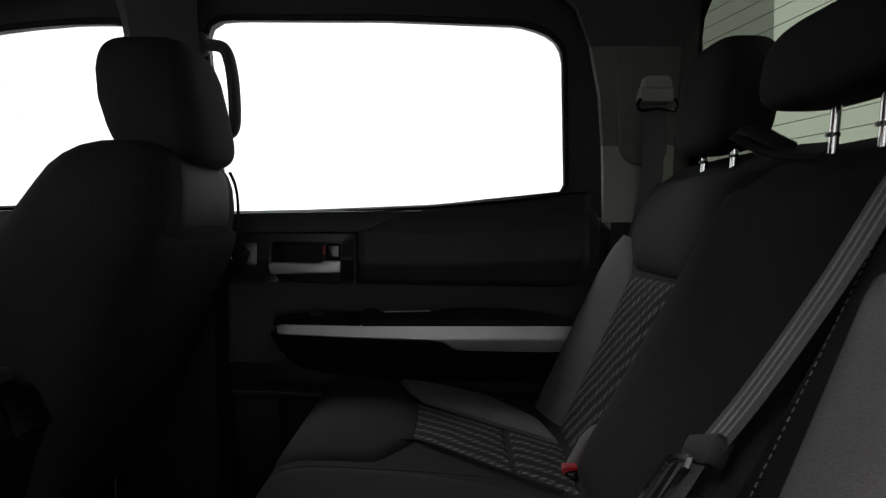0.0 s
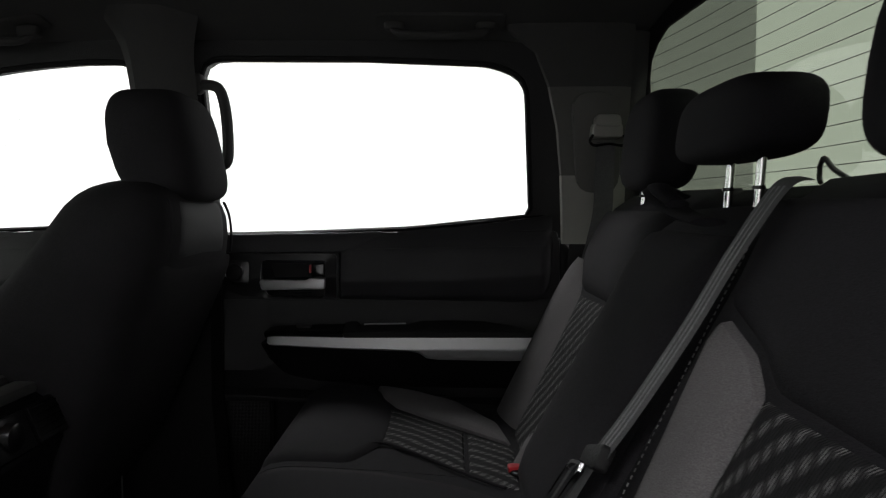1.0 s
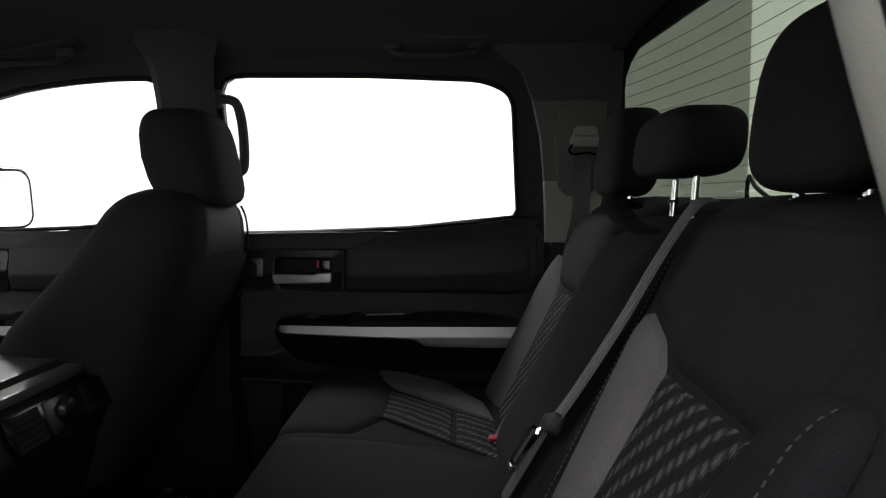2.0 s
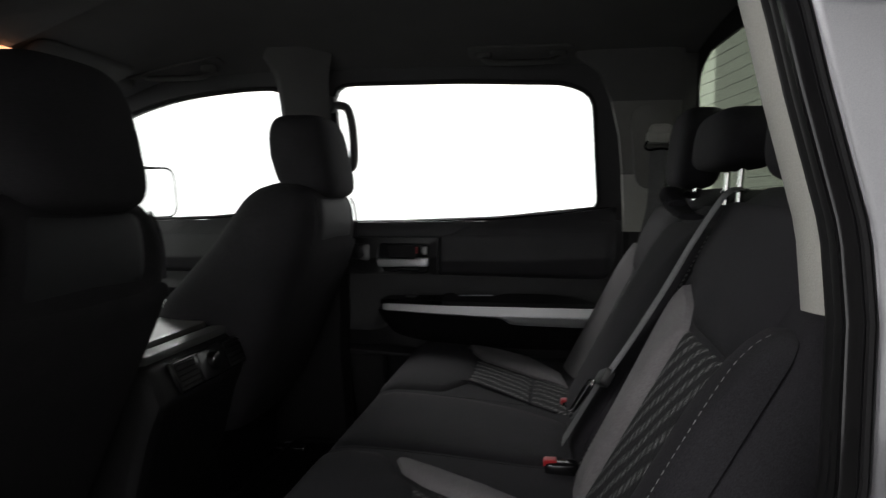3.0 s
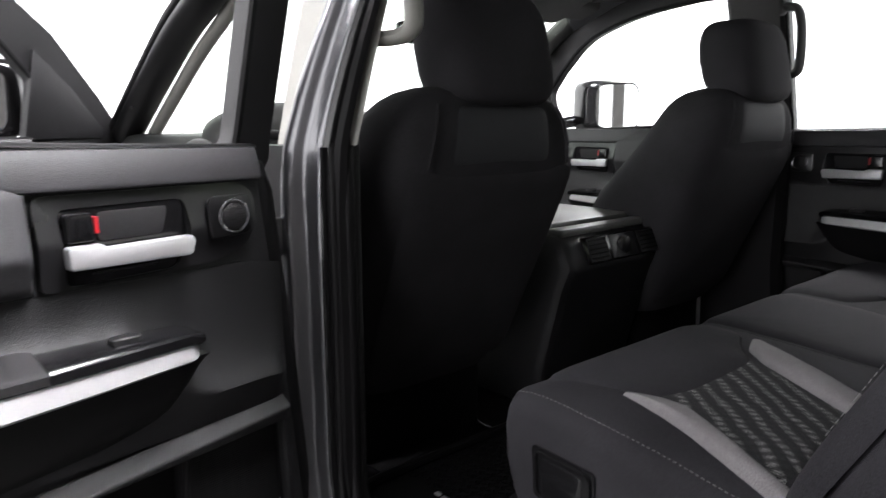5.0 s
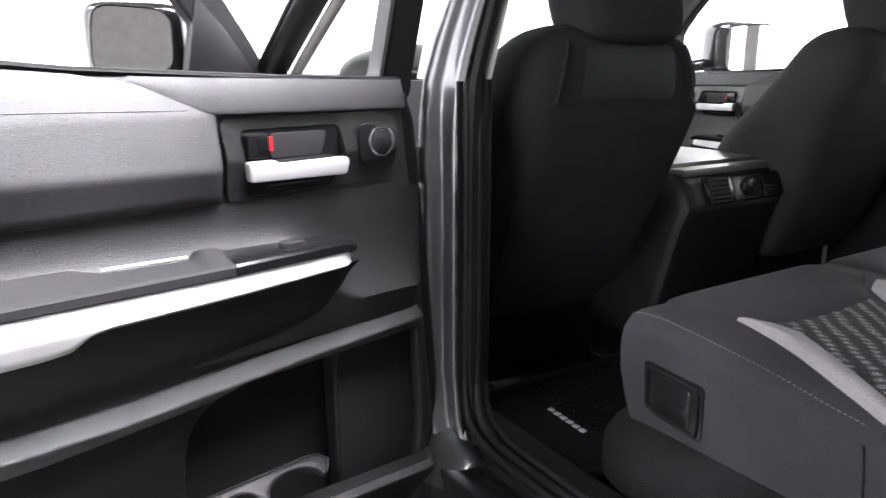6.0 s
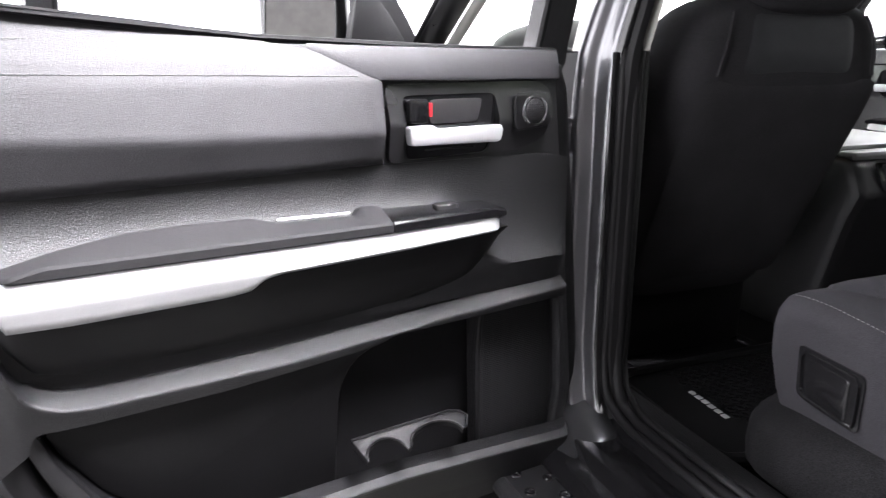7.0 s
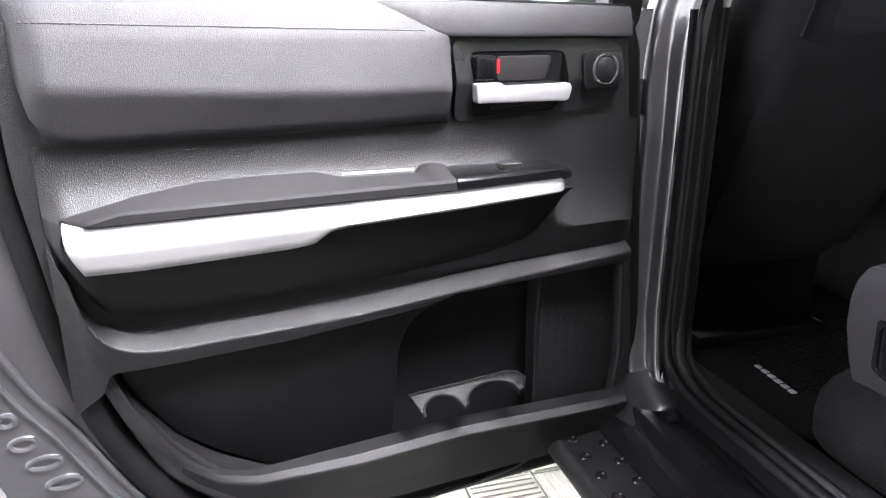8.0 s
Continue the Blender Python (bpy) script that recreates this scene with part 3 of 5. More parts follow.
for nm, mat, lab, prof in (
        ("door_seal", RUBBER, "black rubber inner door seal", [(-0.512, -0.004), (-0.516, -0.016), (-0.528, -0.021), (-0.537, -0.015), (-0.54, 0.0)]),
        ("jamb", GLOSS, "dark painted inner step of the door jamb", [(-0.534, -0.012), (-0.538, -0.026), (-0.548, -0.033), (-0.562, -0.02), (-0.56, 0.0)]),
        ("jamb", PAINT, "grey metallic door jamb on the middle pillar", [(-0.5445, -0.026), (-0.5455, -0.030), (-0.548, -0.034), (-0.5515, -0.0365), (-0.556, -0.038), (-0.570, -0.0445), (-0.576, -0.049), (-0.580, -0.054), (-0.5835, -0.0595), (-0.5875, -0.0645), (-0.592, -0.0685), (-0.597, -0.0715), (-0.603, -0.073), (-0.609, -0.0725), (-0.6125, -0.071), (-0.625, -0.064), (-0.645, -0.050), (-0.665, -0.02), (-0.60, -0.01)])):
    rows = []
    for z, dx in JX:
        y, up = near(max(z, 1.1)), (z - 1.225 if z > 1.35 else 2 * max(0.0, z - 1.1) ** 2)
        slim = 1 - 0.9 * up
        tight = lerp(z, [(1.04, 1.0), (1.20, 0.0)]) if mat is PAINT else 0.0
        shape = [(p[0] + (q[0] - p[0]) * tight, p[1] + (q[1] - p[1]) * tight) for p, q in zip(prof, JAMB_LOW if mat is PAINT else prof)]
        rows.append((z, [(-0.548 + (x + 0.548) * slim + dx + 0.12 * up, y + dy * slim + 0.11 * up) for x, dy in shape]))
    strip(nm, rows, mat, lab)
for px, py, pr, mat in ((-0.520, -0.022, 0.012, RUBBER), (-0.530, -0.044, 0.009, RUBBER), (-0.538, 0.004, 0.010, PLASTIC)):
    foot = smooth_path([(px - 0.020, py + 0.014, 1.262), (px - 0.008, py + 0.006, 1.215), (px, py, 1.14), (px, py, 1.0), (px, py, 0.70), (px + 0.006, py - 0.004, 0.625), (px + 0.030, py - 0.008, 0.568), (px + 0.085, py - 0.010, 0.545), (px + 0.18, py - 0.010, 0.538), (0.08, py - 0.010, 0.538)], 6)
    tagged(part("door_seal", tube(foot, pr, 12, up=(0, 1, 0)), mat, None), "black rubber seal round the rear door opening", "trim", kind="structure")
latch = thing("door_check", (-0.65, -0.04, 0.79), "black door check strap and grey hinges on the jamb", "door hardware")
part("strap", box(-0.665, -0.625, -0.09, -0.02, 0.782, 0.806), GLOSS, latch, bevel=0.004)
part("pin", tube([(-0.64, -0.055, 0.775), (-0.64, -0.055, 0.815)], 0.007, 10), CHROME, latch)
for zz in (1.07, 0.62):
    leaf = part("hinge", box(-0.66, -0.60, -0.145, -0.10, zz - 0.035, zz + 0.035), PAINT, latch, bevel=0.006)
    part("hinge_pin", tube([(-0.635, -0.15, zz - 0.045), (-0.635, -0.15, zz + 0.045)], 0.011, 12), PAINT, leaf)


def grab_handle(side, mat):
    def s(x, y, z):
        return (x, mirror_y(y, side), z)
    y = near(1.5) + (0.004 if side < 0 else 0.0)
    h = thing("grab_handle", s(-0.53, y, 1.40), "pale grey grab handle on the middle pillar" if side < 0 else "far grab handle on the middle pillar, darkened for its backlit shade", "handle")
    path = smooth_path([s(-0.545, y + 0.02, 1.405), s(-0.515, y + 0.035, 1.40), s(-0.474, y + 0.05, 1.405), s(-0.458, y + 0.055, 1.43), s(-0.463, y + 0.045, 1.52), s(-0.480, y + 0.03, 1.585), s(-0.505, y + 0.02, 1.605), s(-0.56, y + 0.0, 1.61)], 6)
    part("grip", tube(path, 0.014, 12, flat=(0.013, 0.018), up=(0, 1, 0)), mat, h)
    for z in (1.405, 1.61):
        part("foot", bulb(s(-0.55, y + 0.012, z), (0.022, 0.02, 0.026), 0.5, 0.5, 16, 8), mat, h)
    return h


grab_handle(-1, BEIGE)
# same handle in a darker colour that stands for backlit shade
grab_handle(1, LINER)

# sill, running board
sill = []
for x in (-1.9, -0.66, -0.3, 0.0, 0.12):
    sill.append([(x, 0.06, 0.50), (x, 0.0, 0.525), (x, -0.03, 0.532), (x, -0.045, 0.525), (x, -0.055, 0.500), (x, -0.10, 0.495), (x, -0.12, 0.49), (x, -0.135, 0.47), (x, -0.16, 0.465), (x, -0.18, 0.44), (x, -0.18, 0.34), (x, 0.06, 0.34)])
tagged(part("door_sill", loft(sill), GLOSS, None, smooth=False, bevel=0.003), "dark glossy door sill", "sill", kind="structure")
tagged(part("rocker", loft([[(x, 0.0, 0.36), (x, 0.0, 0.56 + h), (x, -0.05, 0.57 + h), (x, -0.10, 0.55 + h), (x, -0.135, 0.50 + h * 0.5), (x, -0.17, 0.45), (x, -0.17, 0.36)] for x, h in ((-0.86, 0.06), (-0.72, 0.052), (-0.66, 0.038), (-0.63, 0.022), (-0.60, 0.0), (-0.57, -0.018), (-0.54, -0.032), (-0.50, -0.047), (-0.46, -0.06))]), SHADED_PAINT, None, bevel=0.012), "foot of the middle pillar, its body paint darkened for shade", "body panel", kind="structure")
tagged(part("sill_trim", loft([[(x, 0.10, 0.50), (x, 0.05, 0.54), (x, 0.0, 0.54), (x, -0.02, 0.528), (x, 0.0, 0.50)] for x in (-0.60, -0.2, 0.1)]), PLASTIC, None), "black plastic step trim inside the sill", "trim", kind="structure")
board = thing("running_board", (-0.6, -0.30, 0.30), "black metal running board with raised dimples", "running board")
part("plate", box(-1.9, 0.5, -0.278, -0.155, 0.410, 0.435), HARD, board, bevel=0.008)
part("rim", tube([(-1.9, -0.275, 0.420), (0.5, -0.275, 0.420)], 0.018, 14), PLASTIC, board)
part("edge_strip", box(-1.9, 0.5, -0.152, -0.140, 0.415, 0.447), BEZEL, board, bevel=0.004)
for k in range(24):
    for r in range(2):
        x, y = -0.60 + k * 0.06 + 0.03 * r, -0.190 - 0.055 * r
        part("dimple", tube([(x + 0.009 * math.cos(a * math.pi / 8), y + 0.009 * math.sin(a * math.pi / 8), 0.4355) for a in range(16)], 0.003, 6, closed=True), GLOSS, board)


# ---- doors ----
def lean_in(geo):
    return [(v[0], v[1] + 0.30 * max(0.0, v[2] - 1.22), v[2]) for v in geo[0]], geo[1]


REAR_GLASS = [(0.084, 1.62), (0.088, 1.648), (0.108, 1.668), (0.145, 1.672), (0.50, 1.671), (0.81, 1.660), (0.865, 1.645), (0.898, 1.625), (0.913, 1.595), (0.937, 1.274), (0.72, 1.252), (0.52, 1.229), (0.084, 1.216)]
REAR_FRAME = [(0.018, 1.74), (0.88, 1.73), (1.02, 1.70), (1.05, 1.6), (1.06, 1.18), (0.018, 1.18)]
FRONT_GLASS = [(0.922, 1.60), (0.917, 1.635), (0.900, 1.655), (0.872, 1.664), (0.77, 1.663), (0.666, 1.655), (0.58, 1.645), (0.50, 1.632), (0.43, 1.615), (0.37, 1.598), (0.313, 1.578), (0.25, 1.543), (0.148, 1.464), (0.06, 1.38), (0.06, 1.215), (0.922, 1.215)]
FRONT_FRAME = [(0.985, 1.74), (0.55, 1.72), (0.36, 1.685), (0.18, 1.61), (0.02, 1.50), (-0.14, 1.34), (-0.22, 1.25), (-0.22, 1.17), (0.985, 1.17)]


POCKET = rounded([(0.936, 0.743), (0.914, 0.683), (0.864, 0.598), (0.812, 0.540), (0.72, 0.480), (0.407, 0.452), (0.060, 0.455), (0.045, 0.58), (0.056, 0.785), (0.24, 0.782), (0.415, 0.780), (0.474, 0.765), (0.693, 0.748)], 0.02)


def creased(geo):
    """Tips the face of a plate over a level crease."""
    return [(v[0], v[1] - (lerp(v[2], [(1.05, 0.013), (1.112, 0.0), (1.116, 0.0), (1.176, 0.017)]) if v[1] > 0.01 else 0), v[2]) for v in geo[0]], geo[1]


def door(name, xf, label, front=False, pane_up=True):
    base = xf @ Vector((0.5, -0.08, 0.45))
    dr = thing(name, base, label, "door", kind="structure")

    def add(nm, geo, mat, parent=None, lab="", **kw):
        return part(nm, geo, mat, parent or dr, lab, xf=xf, **kw)
    outline = rounded([(0.088, 1.225), (0.040, 0.82), (0.014, 0.575), (0.050, 0.415), (0.12, 0.40), (0.513, 0.405), (0.72, 0.445), (0.84, 0.53), (0.925, 0.645), (0.985, 0.815), (1.012, 1.02), (1.012, 1.24)], 0.03)
    shell = rounded([(0.05, 1.215), (0.015, 0.82), (0.0, 0.55), (0.02, 0.37), (0.10, 0.355), (0.55, 0.35), (0.94, 0.37), (1.07, 0.48), (1.12, 0.66), (1.13, 0.82), (1.12, 1.02), (1.10, 1.215)], 0.04)
    add("shell", ring(shell, [(0.46 + (p[0] - 0.46) * 1.03, 0.655 + (p[1] - 0.655) * 1.06) for p in POCKET], -0.13, -0.032, c=(0.46, 0.655), n=160), PAINT, bevel=0.008)
    add("weatherstrip", tube([(p[0], -0.026, p[1]) for p in spaced(rounded([(0.064, 1.2), (0.022, 0.82), (0.0, 0.56), (0.02, 0.385), (0.10, 0.372), (0.55, 0.382), (0.78, 0.412), (0.895, 0.515), (0.960, 0.66), (0.992, 0.80), (1.010, 0.92), (1.024, 1.02), (1.03, 1.2)], 0.04), 90)], 0.012, 10, flat=(0.021, 0.012), up=(0, 1, 0), closed=True), RUBBER)
    add("trim_panel", ring(outline, POCKET, -0.034, 0.0, c=(0.46, 0.655), n=200), PLASTIC, bevel=0.006)
    tray = [[(0.46 + (p[0] - 0.46) * k, d, 0.655 + (p[1] - 0.655) * k) for p in fan_out(POCKET, (0.46, 0.655), 120)] for k, d in ((1.004, 0.0), (1.0, -0.02), (0.985, -0.055), (0.95, -0.068), (0.5, -0.068), (0.01, -0.068))]
    tv, tf = loft(tray, caps=False)
    tf.append(tuple(range(len(tv) - 120, len(tv))))
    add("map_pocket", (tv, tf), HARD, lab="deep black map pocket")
    # window frame, belt seal and pane
    glass, rim = (FRONT_GLASS, FRONT_FRAME) if front else (REAR_GLASS, REAR_FRAME)
    c = (0.5, 1.45)
    add("window_frame", lean_in(ring(rim, rounded(glass, 0.02), -0.10, -0.055, c=c, n=120)), PLASTIC, lab="black window frame")
    add("frame_seal", lean_in(([(v[0], v[1], v[2]) for v in tube([(p[0], -0.054, p[1]) for p in spaced(rounded(glass, 0.02), 90)], 0.007, 6, up=(0, 1, 0), closed=True)[0]], tube([(p[0], -0.054, p[1]) for p in spaced(rounded(glass, 0.02), 90)], 0.007, 6, up=(0, 1, 0), closed=True)[1])), RUBBER)
    if pane_up:
        cx, cz = 0.5, 1.45
        g = lean_in(prism([(cx + (p[0] - cx) * 1.02, cz + (p[1] - cz) * 1.03) for p in glass], -0.082, -0.078))
        ob = add("pane", g, GLASS, smooth=False)
        ob.visible_shadow = False
    if front:
        add("sail_panel", lean_in(prism([(0.075, 1.46), (-0.05, 1.36), (-0.16, 1.25), (-0.16, 1.22), (0.075, 1.22)], -0.06, -0.045)), PLASTIC, bevel=0.006)
    # belt cap in front of the pad

    def cap_low(a):
        return lerp(a, [(0.09, 1.176), (0.43, 1.178), (0.455, 1.185), (0.53, 1.222), (0.54, 1.2225)])
    add("belt_cap", sheet(0.088, 0.535, cap_low, lambda a: lerp(a, [(0.088, 1.227), (0.535, 1.234)]), lambda a, t: 0.018 * lerp(a, [(0.36, 1.0), (0.47, 0.8), (0.535, 0.25)]) * math.cos(t * 1.40) ** 0.7 * min(1.0, 0.25 + t * 14) - 0.004 - (0.012 if t > 0.97 else 0), 60, 20), VINYL)
    add("belt_seal", tube([(0.06, -0.045, 1.224), (0.3, -0.045, 1.229), (0.6, -0.045, 1.241), (0.8, -0.045, 1.259), (0.97, -0.045, 1.274)], 0.012, 8, flat=(0.016, 0.006)), RUBBER)
    # stitched pad with a crease
    pl = [(0.42, 1.054), (0.60, 1.050), (0.90, 1.045), (0.945, 1.047), (0.965, 1.056), (0.98, 1.085), (0.99, 1.13)]
    ph = [(0.42, 1.176), (0.45, 1.187), (0.53, 1.224), (0.60, 1.236), (0.80, 1.252), (0.99, 1.278)]

    def pad_depth(a, t):
        lo, hi = lerp(a, pl), lerp(a, ph)
        z = lo + (hi - lo) * t
        crease = lerp(a, [(0.42, 1.105), (0.70, 1.108), (0.99, 1.122)])
        d = lerp(z, [(1.045, 0.012), (1.06, 0.019), (crease - 0.003, 0.037), (crease + 0.003, 0.0375), (1.18, 0.0235), (1.21, 0.012), (1.24, -0.004), (1.28, -0.026)])
        edge = min((a - 0.42) / 0.012, (0.99 - a) / 0.03, t * (hi - lo) / 0.012, 1.0)
        return d * math.sqrt(max(edge, 0.0))
    add("pad", sheet(0.42, 0.99, lambda a: lerp(a, pl), lambda a: lerp(a, ph), pad_depth, 60, 30), VINYL, lab="black stitched vinyl pad")
    seam = []
    for k in range(31):
        a = 0.975 - 0.51 * k / 30
        z = lerp(a, [(0.465, 1.188), (0.975, 1.197)])
        seam.append((a, pad_depth(a, (z - lerp(a, pl)) / (lerp(a, ph) - lerp(a, pl))) + 0.0007, z))
    add("seam", stitches(seam, 0.0045, 0.003, 0.0009), STITCH_DARK)
    # handle bezel with its cup
    bez = rounded([(0.417, 1.174), (0.125, 1.175), (0.10, 1.16), (0.104, 1.115), (0.118, 1.08), (0.165, 1.062), (0.415, 1.054)], 0.014)
    cup = rounded([(0.389, 1.157), (0.216, 1.158), (0.212, 1.105), (0.232, 1.062), (0.383, 1.058)], 0.012)
    bz = add("handle_bezel", creased(ring(bez, cup, 0.0, 0.020, c=(0.30, 1.11), n=120, lip=0.003)), BEZEL, lab="satin black bezel round the door handle")
    add("cup", prism(cup, 0.001, 0.0035), GLOSS, bz)
    # paler plate added for the reflection inside the glossy cup
    add("cup_back", prism(rounded([(0.340, 1.150), (0.240, 1.150), (0.250, 1.112), (0.340, 1.112)], 0.008), 0.003, 0.0065), ARM, bz, bevel=0.002)
    hb = add("handle", prism(rounded([(0.389, 1.112), (0.345, 1.112), (0.338, 1.106), (0.218, 1.108), (0.214, 1.100), (0.220, 1.080), (0.386, 1.082)], 0.006), 0.012, 0.032), SILVER, lab="satin silver door pull", bevel=0.004)
    add("lock_knob", prism(rounded([(0.386, 1.152), (0.352, 1.152), (0.350, 1.115), (0.386, 1.115)], 0.006), 0.004, 0.026), GLOSS, hb, "gloss black lock lever", bevel=0.005)
    add("lock_mark", prism([(0.3495, 1.146), (0.3445, 1.146), (0.3445, 1.125), (0.3495, 1.125)], 0.004, 0.0225), RED, hb, "red lock mark")
    add("cup_slot", tube([(0.35, 0.009, 1.072), (0.26, 0.009, 1.073)], 0.0016, 6), PLASTIC, bz)
    tw = add("tweeter", prism(rounded([(0.188, 1.158), (0.114, 1.157), (0.112, 1.10), (0.186, 1.094)], 0.014), 0.018, 0.0235), BEZEL, lab="black tweeter with round mesh", bevel=0.003)
    # paler metal ring stands in for the highlight on a glossy black rim
    add("rim", tube([(0.147 + 0.0235 * math.cos(k * math.pi / 14), 0.0255, 1.127 + 0.0235 * math.sin(k * math.pi / 14)) for k in range(28)], 0.0026, 8, up=(0, 1, 0), closed=True), RIM_GLINT, tw)
    add("mesh", loft([[(0.147 + r * math.cos(k * math.pi / 14), d, 1.127 + r * math.sin(k * math.pi / 14)) for k in range(28)] for r, d in ((0.0225, 0.022), (0.020, 0.028), (0.012, 0.0315), (0.003, 0.0325))]), MESHM, tw)
    # armrest: shelf, switch plate, silver strip, dark underside
    top_line = [(0.24, 0.966), (0.44, 0.962), (0.96, 0.962)]

    def arm_geo(a0, a1, crest, n=30):
        """Flat-topped shelf: a short front face, a crisp front edge and a top rising to its back edge."""
        rings = []
        for i in range(n + 1):
            a = a0 + (a1 - a0) * i / n
            z = lerp(a, top_line)
            f = min(1.0, (0.985 - a) / 0.05)
            zt = crest(a)
            lip = min(z + 0.017, zt - 0.003)
            rings.append([(a, 0.0, z - 0.01), (a, 0.068 * f, z - 0.004), (a, 0.0765 * f, z + 0.002), (a, 0.077 * f, lip - 0.004), (a, 0.0745 * f, lip - 0.0005), (a, 0.071 * f, lip + 0.001), (a, 0.034, zt - 0.001), (a, 0.029, zt), (a, 0.024, zt - 0.002), (a, 0.0, zt - 0.008)])
        return loft(rings)

    def arm_crest(a):
        return lerp(a, [(0.44, 0.994), (0.455, 0.998), (0.474, 0.998), (0.484, 0.985), (0.60, 0.988), (0.612, 0.991), (0.640, 0.999), (0.72, 1.000), (0.80, 0.998), (0.88, 0.986), (0.93, 0.974), (0.965, 0.966)])
    arm = add("armrest", arm_geo(0.442, 0.965, arm_crest, 90), ARM, lab="black matte armrest on the door")
    add("pull_cup_edge", tube([(0.490, 0.026, 0.989), (0.60, 0.026, 0.9915)], 0.0022, 6), SILVER, arm)
    sw = add("switch_plate", arm_geo(0.238, 0.44, lambda a: lerp(a, [(0.238, 0.980), (0.26, 0.986), (0.44, 0.991)]), 20), GLOSS, lab="gloss black window switch plate")
    add("window_switch", bulb((0.335, 0.046, 0.987), (0.020, 0.012, 0.006), 0.5, 0.5, 16, 8), PLASTIC, sw)
    low_line = [(0.241, 0.942), (0.42, 0.933), (0.61, 0.926), (0.635, 0.922), (0.657, 0.906), (0.69, 0.9025), (0.876, 0.899), (0.944, 0.901), (0.966, 0.940)]

    def strip_depth(a, t):
        end = min((a - 0.241) / 0.02, (0.962 - a) / 0.02, 1.0)
        drop = (lerp(a, top_line) - lerp(a, low_line)) * (1 - t)
        ridge = lerp(drop, [(0.0, -0.004), (0.030, 0.004), (0.034, 0.0035), (0.07, -0.006)])
        return 0.062 + ridge + 0.014 * math.sqrt(max(end, 0)) - (0.006 * max(0.0, 0.12 - t) / 0.12)
    add("silver_strip", sheet(0.241, 0.962, lambda a: lerp(a, low_line), lambda a: lerp(a, top_line) + 0.001, strip_depth, 80, 14, back=0.02), SILVER, lab="satin silver strip")

    def under_low(a):
        return lerp(a, [(0.226, 0.915), (0.245, 0.875), (0.276, 0.852), (0.36, 0.836), (0.525, 0.822), (0.70, 0.816), (0.88, 0.815), (0.925, 0.825), (0.955, 0.868), (0.966, 0.90)])
    add("armrest_underside", sheet(0.226, 0.966, under_low, lambda a: max(lerp(a, low_line) + 0.004, under_low(a) + 0.002), lambda a, t: 0.014 + 0.052 * min(1, t * 1.02) ** 0.8, 50, 10), RUBBER)
    # ledges above and below the map pocket
    crown = [(0.0, 0.006), (0.003, 0.010), (0.016, 0.031), (0.019, 0.0325), (0.023, 0.032), (0.055, 0.022), (0.12, 0.012), (0.25, 0.002)]

    def ledge_top(a):
        return lerp(a, [(0.058, 0.823), (0.30, 0.810), (0.60, 0.790), (0.86, 0.787), (0.90, 0.792), (0.925, 0.803), (0.943, 0.822), (0.956, 0.850), (0.966, 0.90), (0.985, 0.94)])

    def ledge_low(a):
        return lerp(a, [(0.056, 0.786), (0.24, 0.783), (0.415, 0.781), (0.474, 0.766), (0.693, 0.749), (0.936, 0.744), (0.944, 0.715), (0.985, 0.68)])

    def ledge_depth(a, t):
        end = min((a - 0.056) / 0.008, (0.992 - a) / 0.03, 1.0)
        return lerp((1 - t) * (ledge_top(a) - ledge_low(a)), crown) * math.sqrt(max(end, 0.05))
    add("pocket_ledge", sheet(0.056, 0.985, ledge_low, ledge_top, ledge_depth, 140, 36), PLASTIC, lab="moulded ledge above the map pocket")

    def hem_top(a):
        return lerp(a, [(0.045, 0.53), (0.055, 0.524), (0.407, 0.546), (0.754, 0.542), (0.81, 0.556), (0.86, 0.595)])

    def hem_low(a):
        return lerp(a, [(0.03, 0.46), (0.05, 0.417), (0.12, 0.402), (0.513, 0.407), (0.72, 0.447), (0.84, 0.532), (0.86, 0.555)])

    def hem_depth(a, t):
        end = min((a - 0.03) / 0.02, (0.86 - a) / 0.26, 1.0)
        return 0.002 + lerp((1 - t) * (hem_top(a) - hem_low(a)), [(0.0, 0.008), (0.003, 0.012), (0.026, 0.038), (0.0285, 0.0388), (0.034, 0.037), (0.09, 0.018), (0.14, 0.004)]) * max(end, 0.0) ** 0.8
    # hem face dull, lip shiny: shade and light split between two plastics
    add("pocket_hem", sheet(0.03, 0.86, hem_low, lambda a: hem_top(a) - 0.029, lambda a, t: hem_depth(a, t * (hem_top(a) - 0.029 - hem_low(a)) / (hem_top(a) - hem_low(a))), 80, 36), HARD, lab="moulded hem below the map pocket, dulled to look shaded")
    add("hem_lip", sheet(0.03, 0.86, lambda a: hem_top(a) - 0.0305, lambda a: hem_top(a) - 0.016, lambda a, t: hem_depth(a, 1 - (0.016 + (1 - t) * 0.0145) / (hem_top(a) - hem_low(a))) + 0.0006, 80, 10), PLASTIC, lab="grained lip along the hem, left shinier to look lit")

    def mid_depth(a, t):
        z = 0.815 + (1.052 - 0.815) * t
        peak = lerp(a, [(0.05, 0.868), (0.20, 0.868), (0.24, 0.885), (0.32, 0.962), (0.985, 0.962)])
        rise = max(0.0, (1.052 - z) / (1.052 - peak)) ** 3.4 if z > peak else lerp(z, [(0.815, 0.25), (peak, 1.0)])
        return 0.002 + 0.030 * rise * min(1.0, (a - 0.05) / 0.03 + 0.15, (0.985 - a) / 0.02)
    add("mid_panel", sheet(0.05, 0.985, lambda a: 0.815, lambda a: 1.052 if a > 0.11 else 1.052 - (0.11 - a) * 0.2, mid_depth, 80, 40), PLASTIC)
